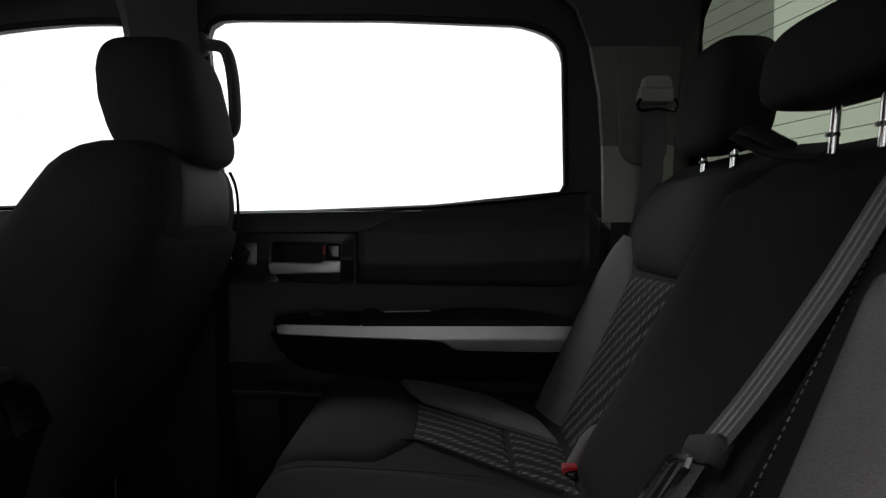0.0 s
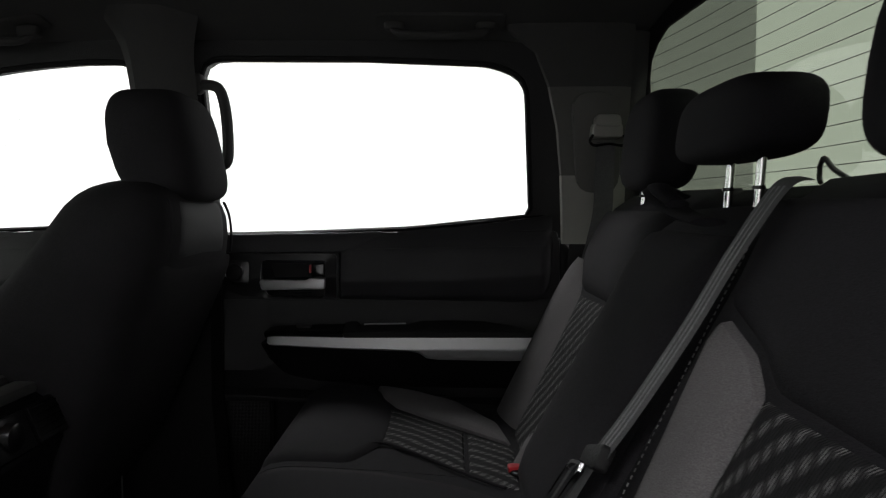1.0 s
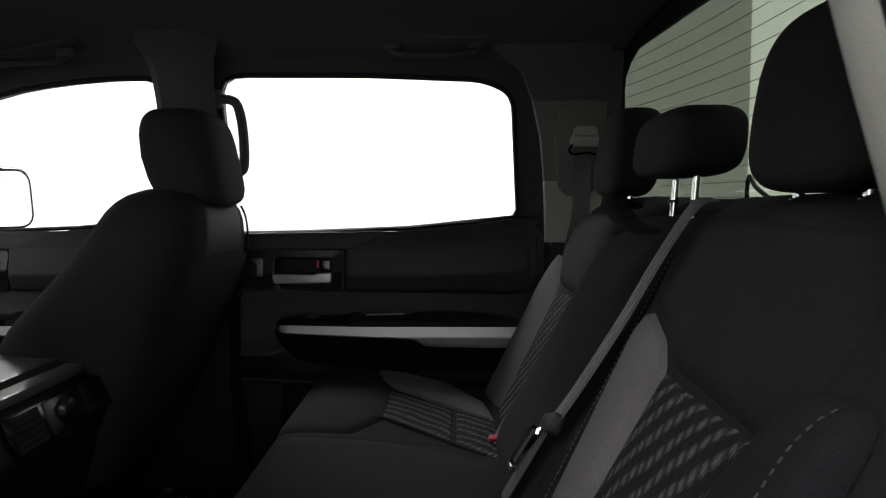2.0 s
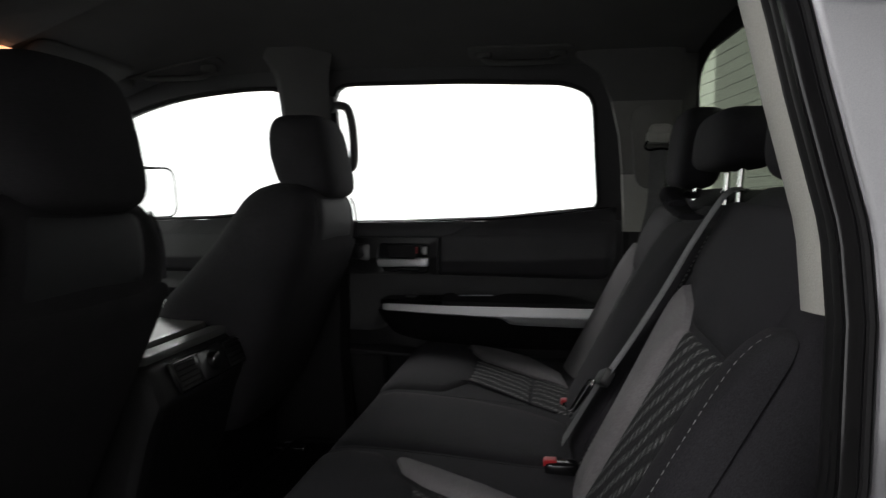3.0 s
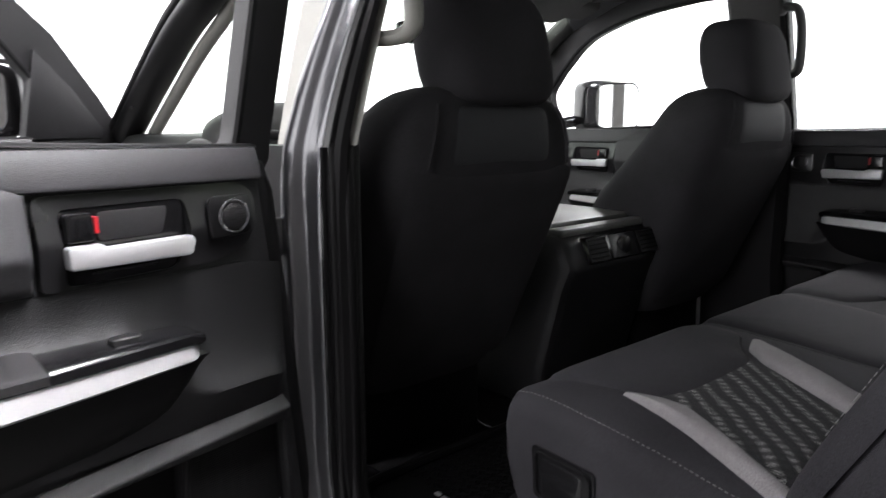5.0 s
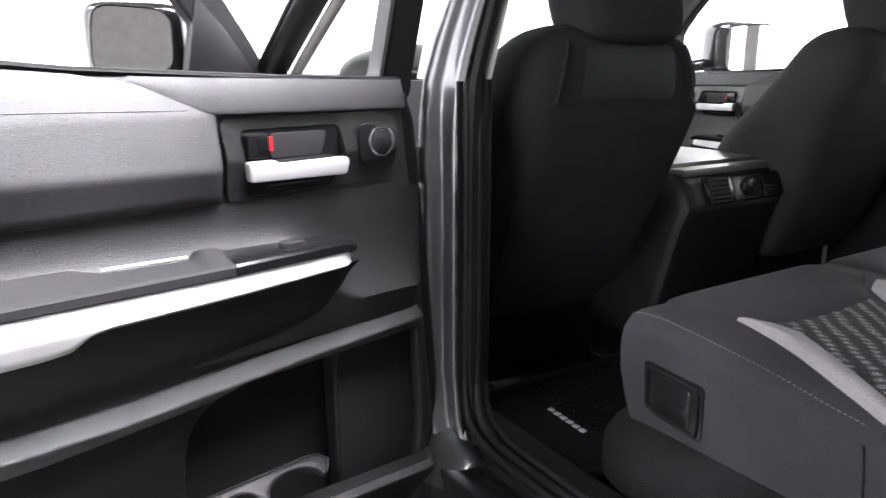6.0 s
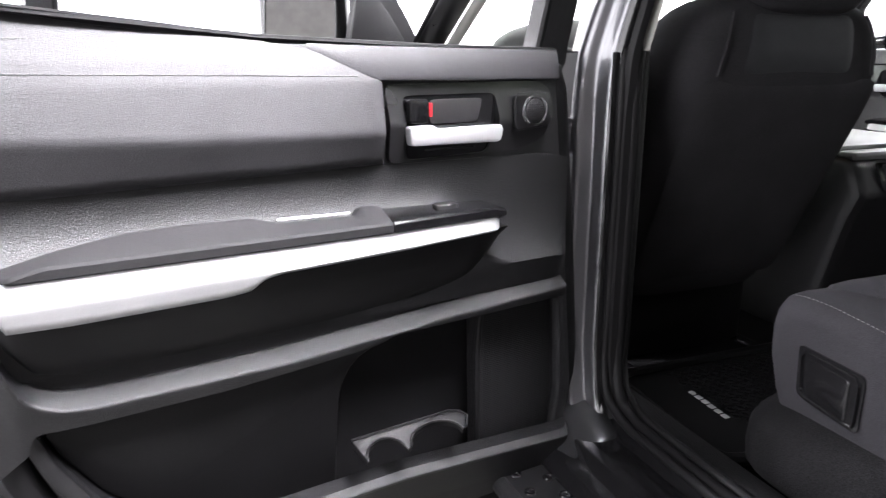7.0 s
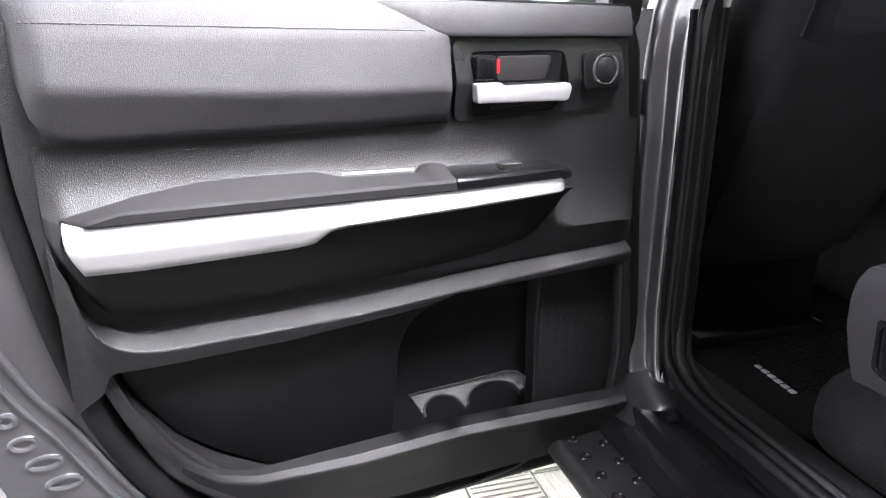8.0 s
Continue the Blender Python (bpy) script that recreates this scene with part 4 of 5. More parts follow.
    flap = prism([(0.931, 0.742), (0.909, 0.684), (0.860, 0.601), (0.80, 0.545), (0.720, 0.490), (0.500, 0.465), (0.499, 0.66), (0.495, 0.69), (0.485, 0.718), (0.468, 0.738), (0.445, 0.750), (0.415, 0.757), (0.415, 0.772), (0.474, 0.762), (0.693, 0.746)], -0.066, -0.004)
    flap = [(v[0], v[1] - (lerp(v[2], [(0.46, 0.056), (0.54, 0.048), (0.60, 0.034), (0.76, 0.0)]) if v[1] > -0.02 else 0.0), v[2]) for v in flap[0]], flap[1]
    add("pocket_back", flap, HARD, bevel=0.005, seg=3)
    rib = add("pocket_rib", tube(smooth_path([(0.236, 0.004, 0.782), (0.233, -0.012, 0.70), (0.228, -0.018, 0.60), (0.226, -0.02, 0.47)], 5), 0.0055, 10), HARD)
    add("speaker_grille", prism(rounded([(0.228, 0.776), (0.060, 0.780), (0.048, 0.58), (0.060, 0.470), (0.222, 0.470)], 0.012), -0.06, -0.022), MESHM, lab="black perforated speaker grille", bevel=0.003)
    rim_line = [(0.500, 0.0), (0.40, 0.0), (0.315, 0.0), (0.297, 0.12), (0.287, 0.40), (0.300, 0.80)]
    rim_line += [(0.358 - 0.050 * math.cos(k * math.pi / 10), 0.85 - 0.62 * math.sin(k * math.pi / 10)) for k in range(11)]
    rim_line += [(0.453 - 0.036 * math.cos(k * math.pi / 10), 0.95 - 0.68 * math.sin(k * math.pi / 10)) for k in range(11)]
    cut = prism(rim_line, 0.0, 0.012, "z")
    shelf = [(v[0], 0.022 + 0.044 * v[1], 0.612 - 0.022 * v[1] - v[2] + 0.05 * (0.40 - v[0]) * 0.4) for v in cut[0]], cut[1]
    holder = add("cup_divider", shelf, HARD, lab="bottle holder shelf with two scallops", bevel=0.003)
    edge = [(a, 0.0235 + 0.044 * k, 0.6125 - 0.022 * k + 0.02 * (0.40 - a)) for a, k in rim_line]
    # thin shinier tube added to draw the shelf's edge highlight
    add("shelf_rim", tube(edge, 0.0022, 6), BEZEL, holder)
    # satin tube added for the highlight line on the weatherstrip
    add("hem_edge", tube(smooth_path([(0.70, -0.012, 0.405), (0.55, -0.010, 0.381), (0.42, -0.008, 0.376), (0.30, -0.008, 0.383), (0.26, -0.004, 0.393), (0.243, 0.006, 0.412)], 6), 0.0045, 8), BEZEL)
    ridge = [(1.115, 0.90), (1.063, 0.772), (1.03, 0.705), (0.993, 0.647), (0.933, 0.533), (0.88, 0.46), (0.80, 0.40)]
    for off, rr in ((0.0, 0.006), (0.022, 0.004)):
        add("flange_ridge", tube(smooth_path([(a + off, -0.030, b - off * 0.6) for a, b in ridge], 6), rr, 8), PAINT)
    # pressed holes in the painted flange
    for a, b, w in ((1.072, 0.678, 0.010), (1.058, 0.638, 0.015), (1.036, 0.602, 0.021), (1.016, 0.564, 0.022)):
        add("pressed_slot", tube([(a + w * math.cos(k * math.pi / 10), -0.031, b + 0.009 * math.sin(k * math.pi / 10)) for k in range(20)], 0.0045, 8, up=(0, 1, 0), closed=True), PAINT)
    return dr


def dotted(name):
    m = material(name, (0.02, 0.02, 0.02), 0.5, grain=0.1, spec=0.26)
    nt = m.node_tree
    p = nt.nodes["Principled BSDF"]
    tc = nt.nodes.new("ShaderNodeTexCoord")
    v = nt.nodes.new("ShaderNodeTexVoronoi")
    v.inputs["Scale"].default_value, v.inputs["Randomness"].default_value = 260, 0.0
    nt.links.new(tc.outputs["Object"], v.inputs["Vector"])
    sc = nt.nodes.new("ShaderNodeVectorMath")
    sc.operation = "SCALE"
    sc.inputs[0].default_value = (0.012, 0.0115, 0.0125)
    nt.links.new(ramp(nt, v.outputs["Distance"], 0.1, 1.0, 0.22, 0.36), sc.inputs["Scale"])
    nt.links.new(sc.outputs[0], p.inputs["Base Color"])
    b = nt.nodes.new("ShaderNodeBump")
    b.inputs["Strength"].default_value, b.inputs["Distance"].default_value = 0.9, 0.0012
    nt.links.new(v.outputs["Distance"], b.inputs["Height"])
    nt.links.new(b.outputs[0], p.inputs["Normal"])
    return m


MESHM = dotted("perforated_black_plastic")


def frame_of(p0, a, d):
    """Door frame: origin, direction away from the hinge, direction into the cabin."""
    m = Matrix.Identity(4)
    for r in range(2):
        m[r][0], m[r][1], m[r][3] = a[r], d[r], p0[r]
    return m


FAR_Y = 1.72
UP = Matrix.Translation((0, 0, 0.006))
door("door_1", UP @ frame_of((-0.632, FAR_Y), (1, 0), (0, -1)), "closed black rear passenger door with a silver strip")
door("door_2", UP @ frame_of((-1.62, FAR_Y), (1, 0), (0, -1)), "closed black front passenger door with a silver strip", front=True)
door("door_3", frame_of((-0.56, -0.088), (0.165, -0.986), (0.986, 0.165)) @ pose(0, 0, 0), "open rear door, grey metallic with black trim and silver strip", pane_up=False)
TH = radians(70)
FRONT_XF = frame_of((-1.724, -0.156), (math.cos(TH), -math.sin(TH)), (math.sin(TH), math.cos(TH)))
door("door_4", FRONT_XF, "open front door, grey metallic with black trim", front=True, pane_up=False)


def side_mirror(xf, label, foot):
    mr = thing("side_mirror", xf @ Vector((0.12, -0.16, 1.22)), label, "mirror")
    part("housing", bulb((0.135, -0.315, 1.335), (0.075, 0.145, 0.112), 0.35, 0.45, 40, 24), GLOSS, mr, "black mirror housing", xf=xf)
    face = rounded([(-0.445, 1.237), (-0.215, 1.237), (-0.21, 1.425), (-0.43, 1.437)], 0.055, 6)
    part("mirror_glass", loft([[(0.209, p[0], p[1]) for p in face], [(0.2125, p[0], p[1]) for p in face]]), MIRROR, mr, "mirror glass", xf=xf)
    part("glass_rim", tube([(0.210, p[0], p[1]) for p in spaced(face, 48)], 0.0045, 8, up=(1, 0, 0), closed=True), GLOSS, mr, xf=xf)
    part("arm", tube(smooth_path([xf @ Vector((0.10, -0.22, 1.275)), (xf @ Vector((0.08, -0.15, 1.265))).lerp(Vector(foot), 0.3), Vector(foot)], 6), 0.026, 12), GLOSS, mr)


side_mirror(frame_of((-1.727, 1.792), (0.93, -0.37), (-0.37, -0.93)), "black side mirror outside the passenger window", (-1.60, FAR_Y + 0.08, 1.25))
side_mirror(frame_of((-1.963, -0.01), (0.9736, -0.228), (0.228, 0.9736)), "black side mirror on the open driver's door", (-1.80, -0.19, 1.29))


# ---- front of the cabin ----
def glass_quad(a, b, c, d, th=0.005):
    n = (Vector(b) - Vector(a)).cross(Vector(d) - Vector(a)).normalized() * th
    return loft([[Vector(p) for p in (a, b, c, d)], [Vector(p) + n for p in (a, b, c, d)]])


ws = part("windscreen", glass_quad((-1.98, YC - 0.74, 1.20), (-1.98, YC + 0.74, 1.20), (-1.24, YC + 0.70, 1.68), (-1.24, YC - 0.70, 1.68)), WIND, None)
ws.visible_shadow = False
tagged(ws, "green-tinted windscreen", "windscreen", kind="structure")
tagged(part("windscreen_header", loft([[(x, YC - 0.74, z), (x, YC + 0.74, z), (x, YC + 0.74, z + 0.06), (x, YC - 0.74, z + 0.06)] for x, z in ((-1.27, 1.640), (-1.18, 1.672))]), LINER, None, bevel=0.01), "felt-covered rail above the windscreen", "trim", kind="structure")

dash = thing("dashboard", (-1.75, YC, 0.6), "dark vinyl dashboard below the windscreen", "dashboard")
prof = [(-2.02, 1.19), (-1.80, 1.235), (-1.62, 1.225), (-1.50, 1.17), (-1.47, 1.10), (-1.50, 0.95), (-1.58, 0.75), (-2.02, 0.65)]
part("top", loft([[(x + dx, y, z) for x, z in prof] for y, dx in ((YC - 0.78, -0.06), (YC - 0.70, -0.01), (YC, 0.02), (YC + 0.70, -0.01), (YC + 0.78, -0.06))]), DASH, dash, bevel=0.02)
part("instrument_hood", bulb((-1.60, 0.53, 1.224), (0.14, 0.33, 0.108), 0.9, 0.85, 40, 20), DASH, dash)
for yy in (0.135, 1.50):
    v = part("air_vent", tube([(-1.488, yy + 0.05 * math.cos(a * math.pi / 12), 1.165 + 0.05 * math.sin(a * math.pi / 12)) for a in range(24)], 0.008, 8, up=(1, 0, 0), closed=True), SILVER, dash, "silver-ringed round air vent")
    for k in range(4):
        part("slat", box(-1.500, -1.486, yy - 0.042, yy + 0.042, 1.135 + k * 0.02, 1.139 + k * 0.02), GLOSS, v)
wheel = thing("steering_wheel", (-1.32, 0.28, 1.05), "black steering wheel with grey spokes", "steering wheel")
wc, wt = Vector((-1.27, 0.28, 1.06)), radians(25)


def on_wheel(a, r):
    return wc + Vector((math.sin(wt) * -r * math.sin(a), r * math.cos(a), math.cos(wt) * r * math.sin(a)))


part("rim", tube([on_wheel(a * math.pi / 20, 0.19) for a in range(40)], 0.015, 10, up=(1, 0, 0.1), closed=True), VINYL, wheel)
part("hub", bulb(wc + Vector((-0.02, 0, 0)), (0.03, 0.075, 0.065), 0.5, 0.6, 24, 12), PLASTIC, wheel)
for a in (0.15, math.pi - 0.15, -math.pi / 2):
    part("spoke", tube([on_wheel(a, 0.05), on_wheel(a, 0.19)], 0.012, 8, flat=(0.016, 0.01)), SILVER, wheel)
column = part("column", tube([wc, wc + Vector((-0.25, 0, -0.12))], 0.045, 14), PLASTIC, wheel)

for yy, lab in ((0.42, "grey felt sun visor folded up on the driver's side"), (1.22, "grey felt sun visor folded up on the passenger's side")):
    vz = thing("sun_visor", (-1.05, yy, 1.70), lab, "sun visor", group="sun visors")
    pl = rounded([(-1.27, yy - 0.19), (-1.09, yy - 0.21), (-1.09, yy + 0.21), (-1.27, yy + 0.19)], 0.04)
    g = prism(pl, 0.0, 0.018, "z")
    part("flap", ([(v[0], v[1], 1.615 + (v[0] + 1.27) * 0.45 + v[2]) for v in g[0]], g[1]), LINER, vz, bevel=0.006)
    part("hinge_rod", tube([(-1.25, yy - 0.17, 1.632), (-1.25, yy + 0.17, 1.632)], 0.005, 8), PLASTIC, vz)
oc = thing("overhead_console", (-0.98, YC, 1.74), "grey overhead console with two lit map lamps", "overhead console")
g = prism(rounded([(-1.22, YC - 0.15), (-0.85, YC - 0.13), (-0.85, YC + 0.13), (-1.22, YC + 0.15)], 0.04), 0, 0.05, "z")
part("housing", ([(v[0], v[1], 1.645 + (v[0] + 1.22) * 0.34 + v[2]) for v in g[0]], g[1]), LINER, oc, bevel=0.012)
for yy in (YC - 0.115, YC + 0.115):
    part("map_lamp", bulb((-1.15, yy, 1.662), (0.035, 0.026, 0.012), 0.6, 0.6, 20, 10), LAMP, oc, "lit warm map lamp")
im = thing("rear_view_mirror", (-1.30, YC, 1.54), "black inside mirror below the windscreen rail", "mirror")
part("housing", bulb((-1.30, YC, 1.54), (0.02, 0.12, 0.035), 0.4, 0.35, 32, 12), GLOSS, im)
part("stalk", tube([(-1.31, YC, 1.56), (-1.33, YC, 1.625)], 0.01, 8), PLASTIC, im)

# roof grips let into the headliner
for x, y in ((0.06, 1.555), (-1.02, 1.53)):
    rg = thing("roof_grip", (x, y, roof_z(x, y)), "folded dark grey grip on the headliner above the door", "handle", group="roof grips")
    z = roof_z(x, y) - 0.004
    path = smooth_path([(x - 0.115, y, z), (x - 0.10, y - 0.012, z - 0.022), (x - 0.05, y - 0.018, z - 0.028), (x + 0.05, y - 0.018, z - 0.028), (x + 0.10, y - 0.012, z - 0.022), (x + 0.115, y, z)], 5)
    part("grip", tube(path, 0.01, 10, flat=(0.012, 0.009)), LINER, rg)
    pl = prism(rounded([(x - 0.155, y - 0.045), (x + 0.155, y - 0.045), (x + 0.155, y + 0.03), (x - 0.155, y + 0.03)], 0.02), -0.006, 0.01, "z")
    part("plate", ([(v[0], v[1], roof_z(v[0], v[1]) + v[2]) for v in pl[0]], pl[1]), LINER, rg, bevel=0.003)
    for sx in (-0.11, 0.11):
        part("foot", bulb((x + sx, y, z), (0.026, 0.02, 0.014), 0.5, 0.5, 16, 8), LINER, rg)

# ---- centre console ----
cons = thing("centre_console", (-0.85, 0.92, 0.50), "black centre console with a sheen-paled lid and rear air vents", "console")
CY0, CY1 = 0.695, 1.105
side_prof = [(-1.45, 0.50), (-1.45, 0.95), (-1.20, 0.968), (-0.72, 0.978), (-0.668, 0.978), (-0.642, 0.966), (-0.612, 0.895), (-0.635, 0.84), (-0.70, 0.60), (-0.70, 0.50)]
part("body", loft([[(x - e, y, z) for x, z in side_prof] for y, e in ((CY0, 0.02), (CY0 + 0.02, 0.0), (CY1 - 0.02, 0.0), (CY1, 0.02))]), PLASTIC, cons, bevel=0.015)
lid = rounded([(-1.22, CY0 - 0.005), (-0.705, CY0 - 0.005), (-0.705, CY1 + 0.005), (-1.22, CY1 + 0.005)], 0.03)
part("lid", prism(lid, 0.980, 1.005, "z"), LID, cons, "padded console lid, paled for reflected window light", bevel=0.010)
part("lid_step", prism(rounded([(-0.70, CY0 + 0.01), (-0.655, CY0 + 0.015), (-0.655, CY1 - 0.015), (-0.70, CY1 - 0.01)], 0.012), 0.972, 0.994, "z"), LID, cons, bevel=0.008)


def on_console(y, t, h):
    a, b = Vector((-0.641, 0, 0.968)), Vector((-0.614, 0, 0.900))
    p = a.lerp(b, t)
    n = Vector((0.95, 0, 0.31))
    return (p.x + n.x * h, y, p.z + n.z * h)


vp = part("vent_panel", loft([[on_console(y, t, h) for y, t in ((CY0 + 0.065, 0.0), (CY1 - 0.02, 0.0), (CY1 - 0.012, 1.0), (CY0 + 0.075, 1.0))] for h in (0.0, 0.008)]), GLOSS, cons, "gloss black rear vent panel", bevel=0.004)
for y0 in (CY0 + 0.082, CY1 - 0.105):
    vent = part("vent", loft([[on_console(y, t, h) for y, t in ((y0, 0.08), (y0 + 0.082, 0.08), (y0 + 0.082, 0.92), (y0, 0.92))] for h in (0.006, 0.010)]), PLASTIC, vp)
    for k in range(5):
        t = 0.16 + 0.16 * k
        part("slat", tube([on_console(y0 + 0.006, t, 0.012), on_console(y0 + 0.076, t, 0.012)], 0.0025, 6), RUBBER, vent)
knob_plate = part("knob_plate", loft([[on_console(y, t, h) for y, t in ((CY0 + 0.178, 0.06), (CY1 - 0.118, 0.06), (CY1 - 0.118, 0.94), (CY0 + 0.178, 0.94))] for h in (0.006, 0.0105)]), BEZEL, vp, bevel=0.002)
kx = Vector(on_console((CY0 + CY1) / 2 + 0.03, 0.5, 0.012))
part("vent_knob", loft([[kx + Vector((d, r * math.cos(k * math.pi / 10), r * math.sin(k * math.pi / 10))) for k in range(20)] for r, d in ((0.024, -0.005), (0.023, 0.010), (0.019, 0.013))]), BEZEL, vp)


# ---- front seats ----
def front_seat(y0, label):
    st = thing("front_seat", (-0.80, y0, 0.50), label, "seat", group="front seats")
    rows = [(z, (fx + bx) / 2, (bx - fx) / 2, hw) for z, fx, bx, hw in (
        (0.70, -0.94, -0.668, 0.20), (0.72, -0.955, -0.652, 0.215), (0.80, -0.96, -0.615, 0.232), (0.88, -0.957, -0.580, 0.238), (0.95, -0.950, -0.550, 0.240),
        (1.05, -0.885, -0.508, 0.254), (1.12, -0.815, -0.478, 0.262), (1.19, -0.745, -0.452, 0.264), (1.24, -0.706, -0.446, 0.256), (1.28, -0.680, -0.447, 0.240),
        (1.305, -0.666, -0.452, 0.222), (1.325, -0.650, -0.462, 0.198), (1.340, -0.632, -0.478, 0.168), (1.350, -0.61, -0.50, 0.13), (1.355, -0.60, -0.52, 0.09))]
    yb = y0 - 0.006

    def section(z, cx, hd, hw, n=44):
        out = []
        for k in range(n):
            a = 2 * math.pi * k / n
            c, s = math.cos(a), math.sin(a)
            x = cx + hd * math.copysign(abs(c) ** (0.5 if c > 0 else 0.7), c)
            y = yb + hw * math.copysign(abs(s) ** (0.42 if c > 0 else 0.6), s)
            out.append((x, y, z))
        return out
    fine = []
    for i in range(len(rows) - 1):
        for t in (0, 0.5):
            fine.append(tuple(rows[i][k] + (rows[i + 1][k] - rows[i][k]) * t for k in range(4)))
    fine.append(rows[-1])
    part("backrest", loft([section(*r) for r in fine]), LIT_SEAT_CLOTH, st)
    def on_back(a, b, h):
        return (lerp(b, [(r[0], r[1] + r[2]) for r in rows]) - 0.003 + h, a, b)
    yoke = rounded([(y0 - 0.150, 1.200), (y0 + 0.138, 1.200), (y0 + 0.128, 1.318), (y0 - 0.132, 1.318)], 0.02)
    g, uv = pillow(yoke, on_back, 0.005, 5, 72, tuck=0.004)
    part("yoke_panel", g, YOKE, st, "smooth black panel below the headrest", uv=uv)
    shell = rounded([(yb - 0.205, 0.735), (yb + 0.205, 0.735), (yb + 0.222, 1.05), (yb + 0.228, 1.192), (yb - 0.228, 1.192), (yb - 0.222, 1.05)], 0.03)
    g, uv = pillow(shell, on_back, 0.010, 5, 96, tuck=0.003, c=(yb, 1.0))
    part("back_panel", g, LIT_SEAT_CLOTH, st, uv=uv)
    for sy in (-1, 1):
        part("shoulder_seam", tube(smooth_path([on_back(yb + sy * (0.165 + 0.010 * k), b, 0.004) for k, b in enumerate((1.315, 1.29, 1.25, 1.20))], 4), 0.003, 6), LIT_SEAT_CLOTH, st)
    # headrest on two posts

    def bend(p):
        k = 1 - 0.16 * max(0.0, p.z / 0.105) ** 2
        thin = 1 - 0.40 * max(0.0, 0.3 - p.z / 0.1) ** 1.5 / 1.48 if p.x < 0 else 1.0
        return Vector((p.x * thin * (1 - 0.10 * p.z / 0.1) - 0.012 * p.z / 0.1, p.y * k, p.z))
    hr = part("headrest", bulb((-0.526, y0 + 0.010, 1.427), (0.090, 0.140, 0.114), 0.42, 0.5, 48, 24, bend), LIT_SEAT_CLOTH, st, "black cloth headrest")
    g2, uv2 = pillow(rounded([(y0 - 0.085, 1.35), (y0 + 0.085, 1.35), (y0 + 0.085, 1.50), (y0 - 0.085, 1.50)], 0.03), lambda a, b, h: (-0.444 + h - (b - 1.43) * 0.2, a, b), 0.006, 4, 48)
    part("headrest_panel", g2, LIT_SEAT_CLOTH, hr)
    for yy in (-0.06, 0.06):
        part("post", tube([(-0.55, y0 + yy, 1.30), (-0.55, y0 + yy, 1.38)], 0.007, 10), CHROME, st)
    # cushion
    part("cushion", bulb((-1.02, y0, 0.80), (0.27, 0.25, 0.085), 0.35, 0.35, 40, 16), LIT_SEAT_CLOTH, st)
    part("base", box(-1.22, -0.72, y0 - 0.20, y0 + 0.20, 0.515, 0.76), RUBBER, st, bevel=0.02)
    for yy in (-0.19, 0.19):
        part("slide_rail", box(-1.20, -0.62, y0 + yy - 0.02, y0 + yy + 0.02, 0.50, 0.53), GLOSS, st, bevel=0.004)
    return st


seat = front_seat(0.34, "black cloth driver's seat seen from behind")
seat2 = copy_thing(seat, Matrix.Translation((-0.788, 1.322, 0.50)))
seat.location = (-0.85, 0.34, 0.478)
tagged(seat2, "black cloth front passenger seat seen from behind")

# ---- rear bench ----
YS = 0.85
bench = thing("rear_bench", (0.0, YS, 0.50), "black cloth rear bench with grey bolsters and woven inserts", "bench seat")


def back_x(v):
    return 0.2 + (v - 0.85) * 0.54


def on_seat_back(y, v, h):
    return (back_x(v) - 0.88 * h, y, v + 0.475 * h)


def back_block(y0, y1, top, puff=0.0):
    rings = []
    prof = [(0.0, 0.79), (0.006, 0.83), (0.0, 0.90), (0.0, 1.05), (0.0, top - 0.08), (0.010, top - 0.03), (0.04, top), (0.09, top + 0.004), (0.125, top - 0.03), (0.13, 1.0), (0.12, 0.78)]
    for t in (0, 0.012, 0.04, 0.5, 0.96, 0.988, 1):
        y = y0 + (y1 - y0) * t
        e = {0: 0.028, 0.012: 0.014, 0.04: 0.004}.get(min(t, round(1 - t, 3)), 0.0)
        ring_ = []
        for dx, v in prof:
            cxm = 0.06
            ring_.append((back_x(v) + cxm + (dx - cxm) * (1 - e / 0.065), y, v - (e if v > top - 0.05 else 0) + (e if v < 0.8 else 0)))
        rings.append(ring_)
    return loft(rings)


def side_of(y, s):
    return y if s < 0 else 2 * YS - y


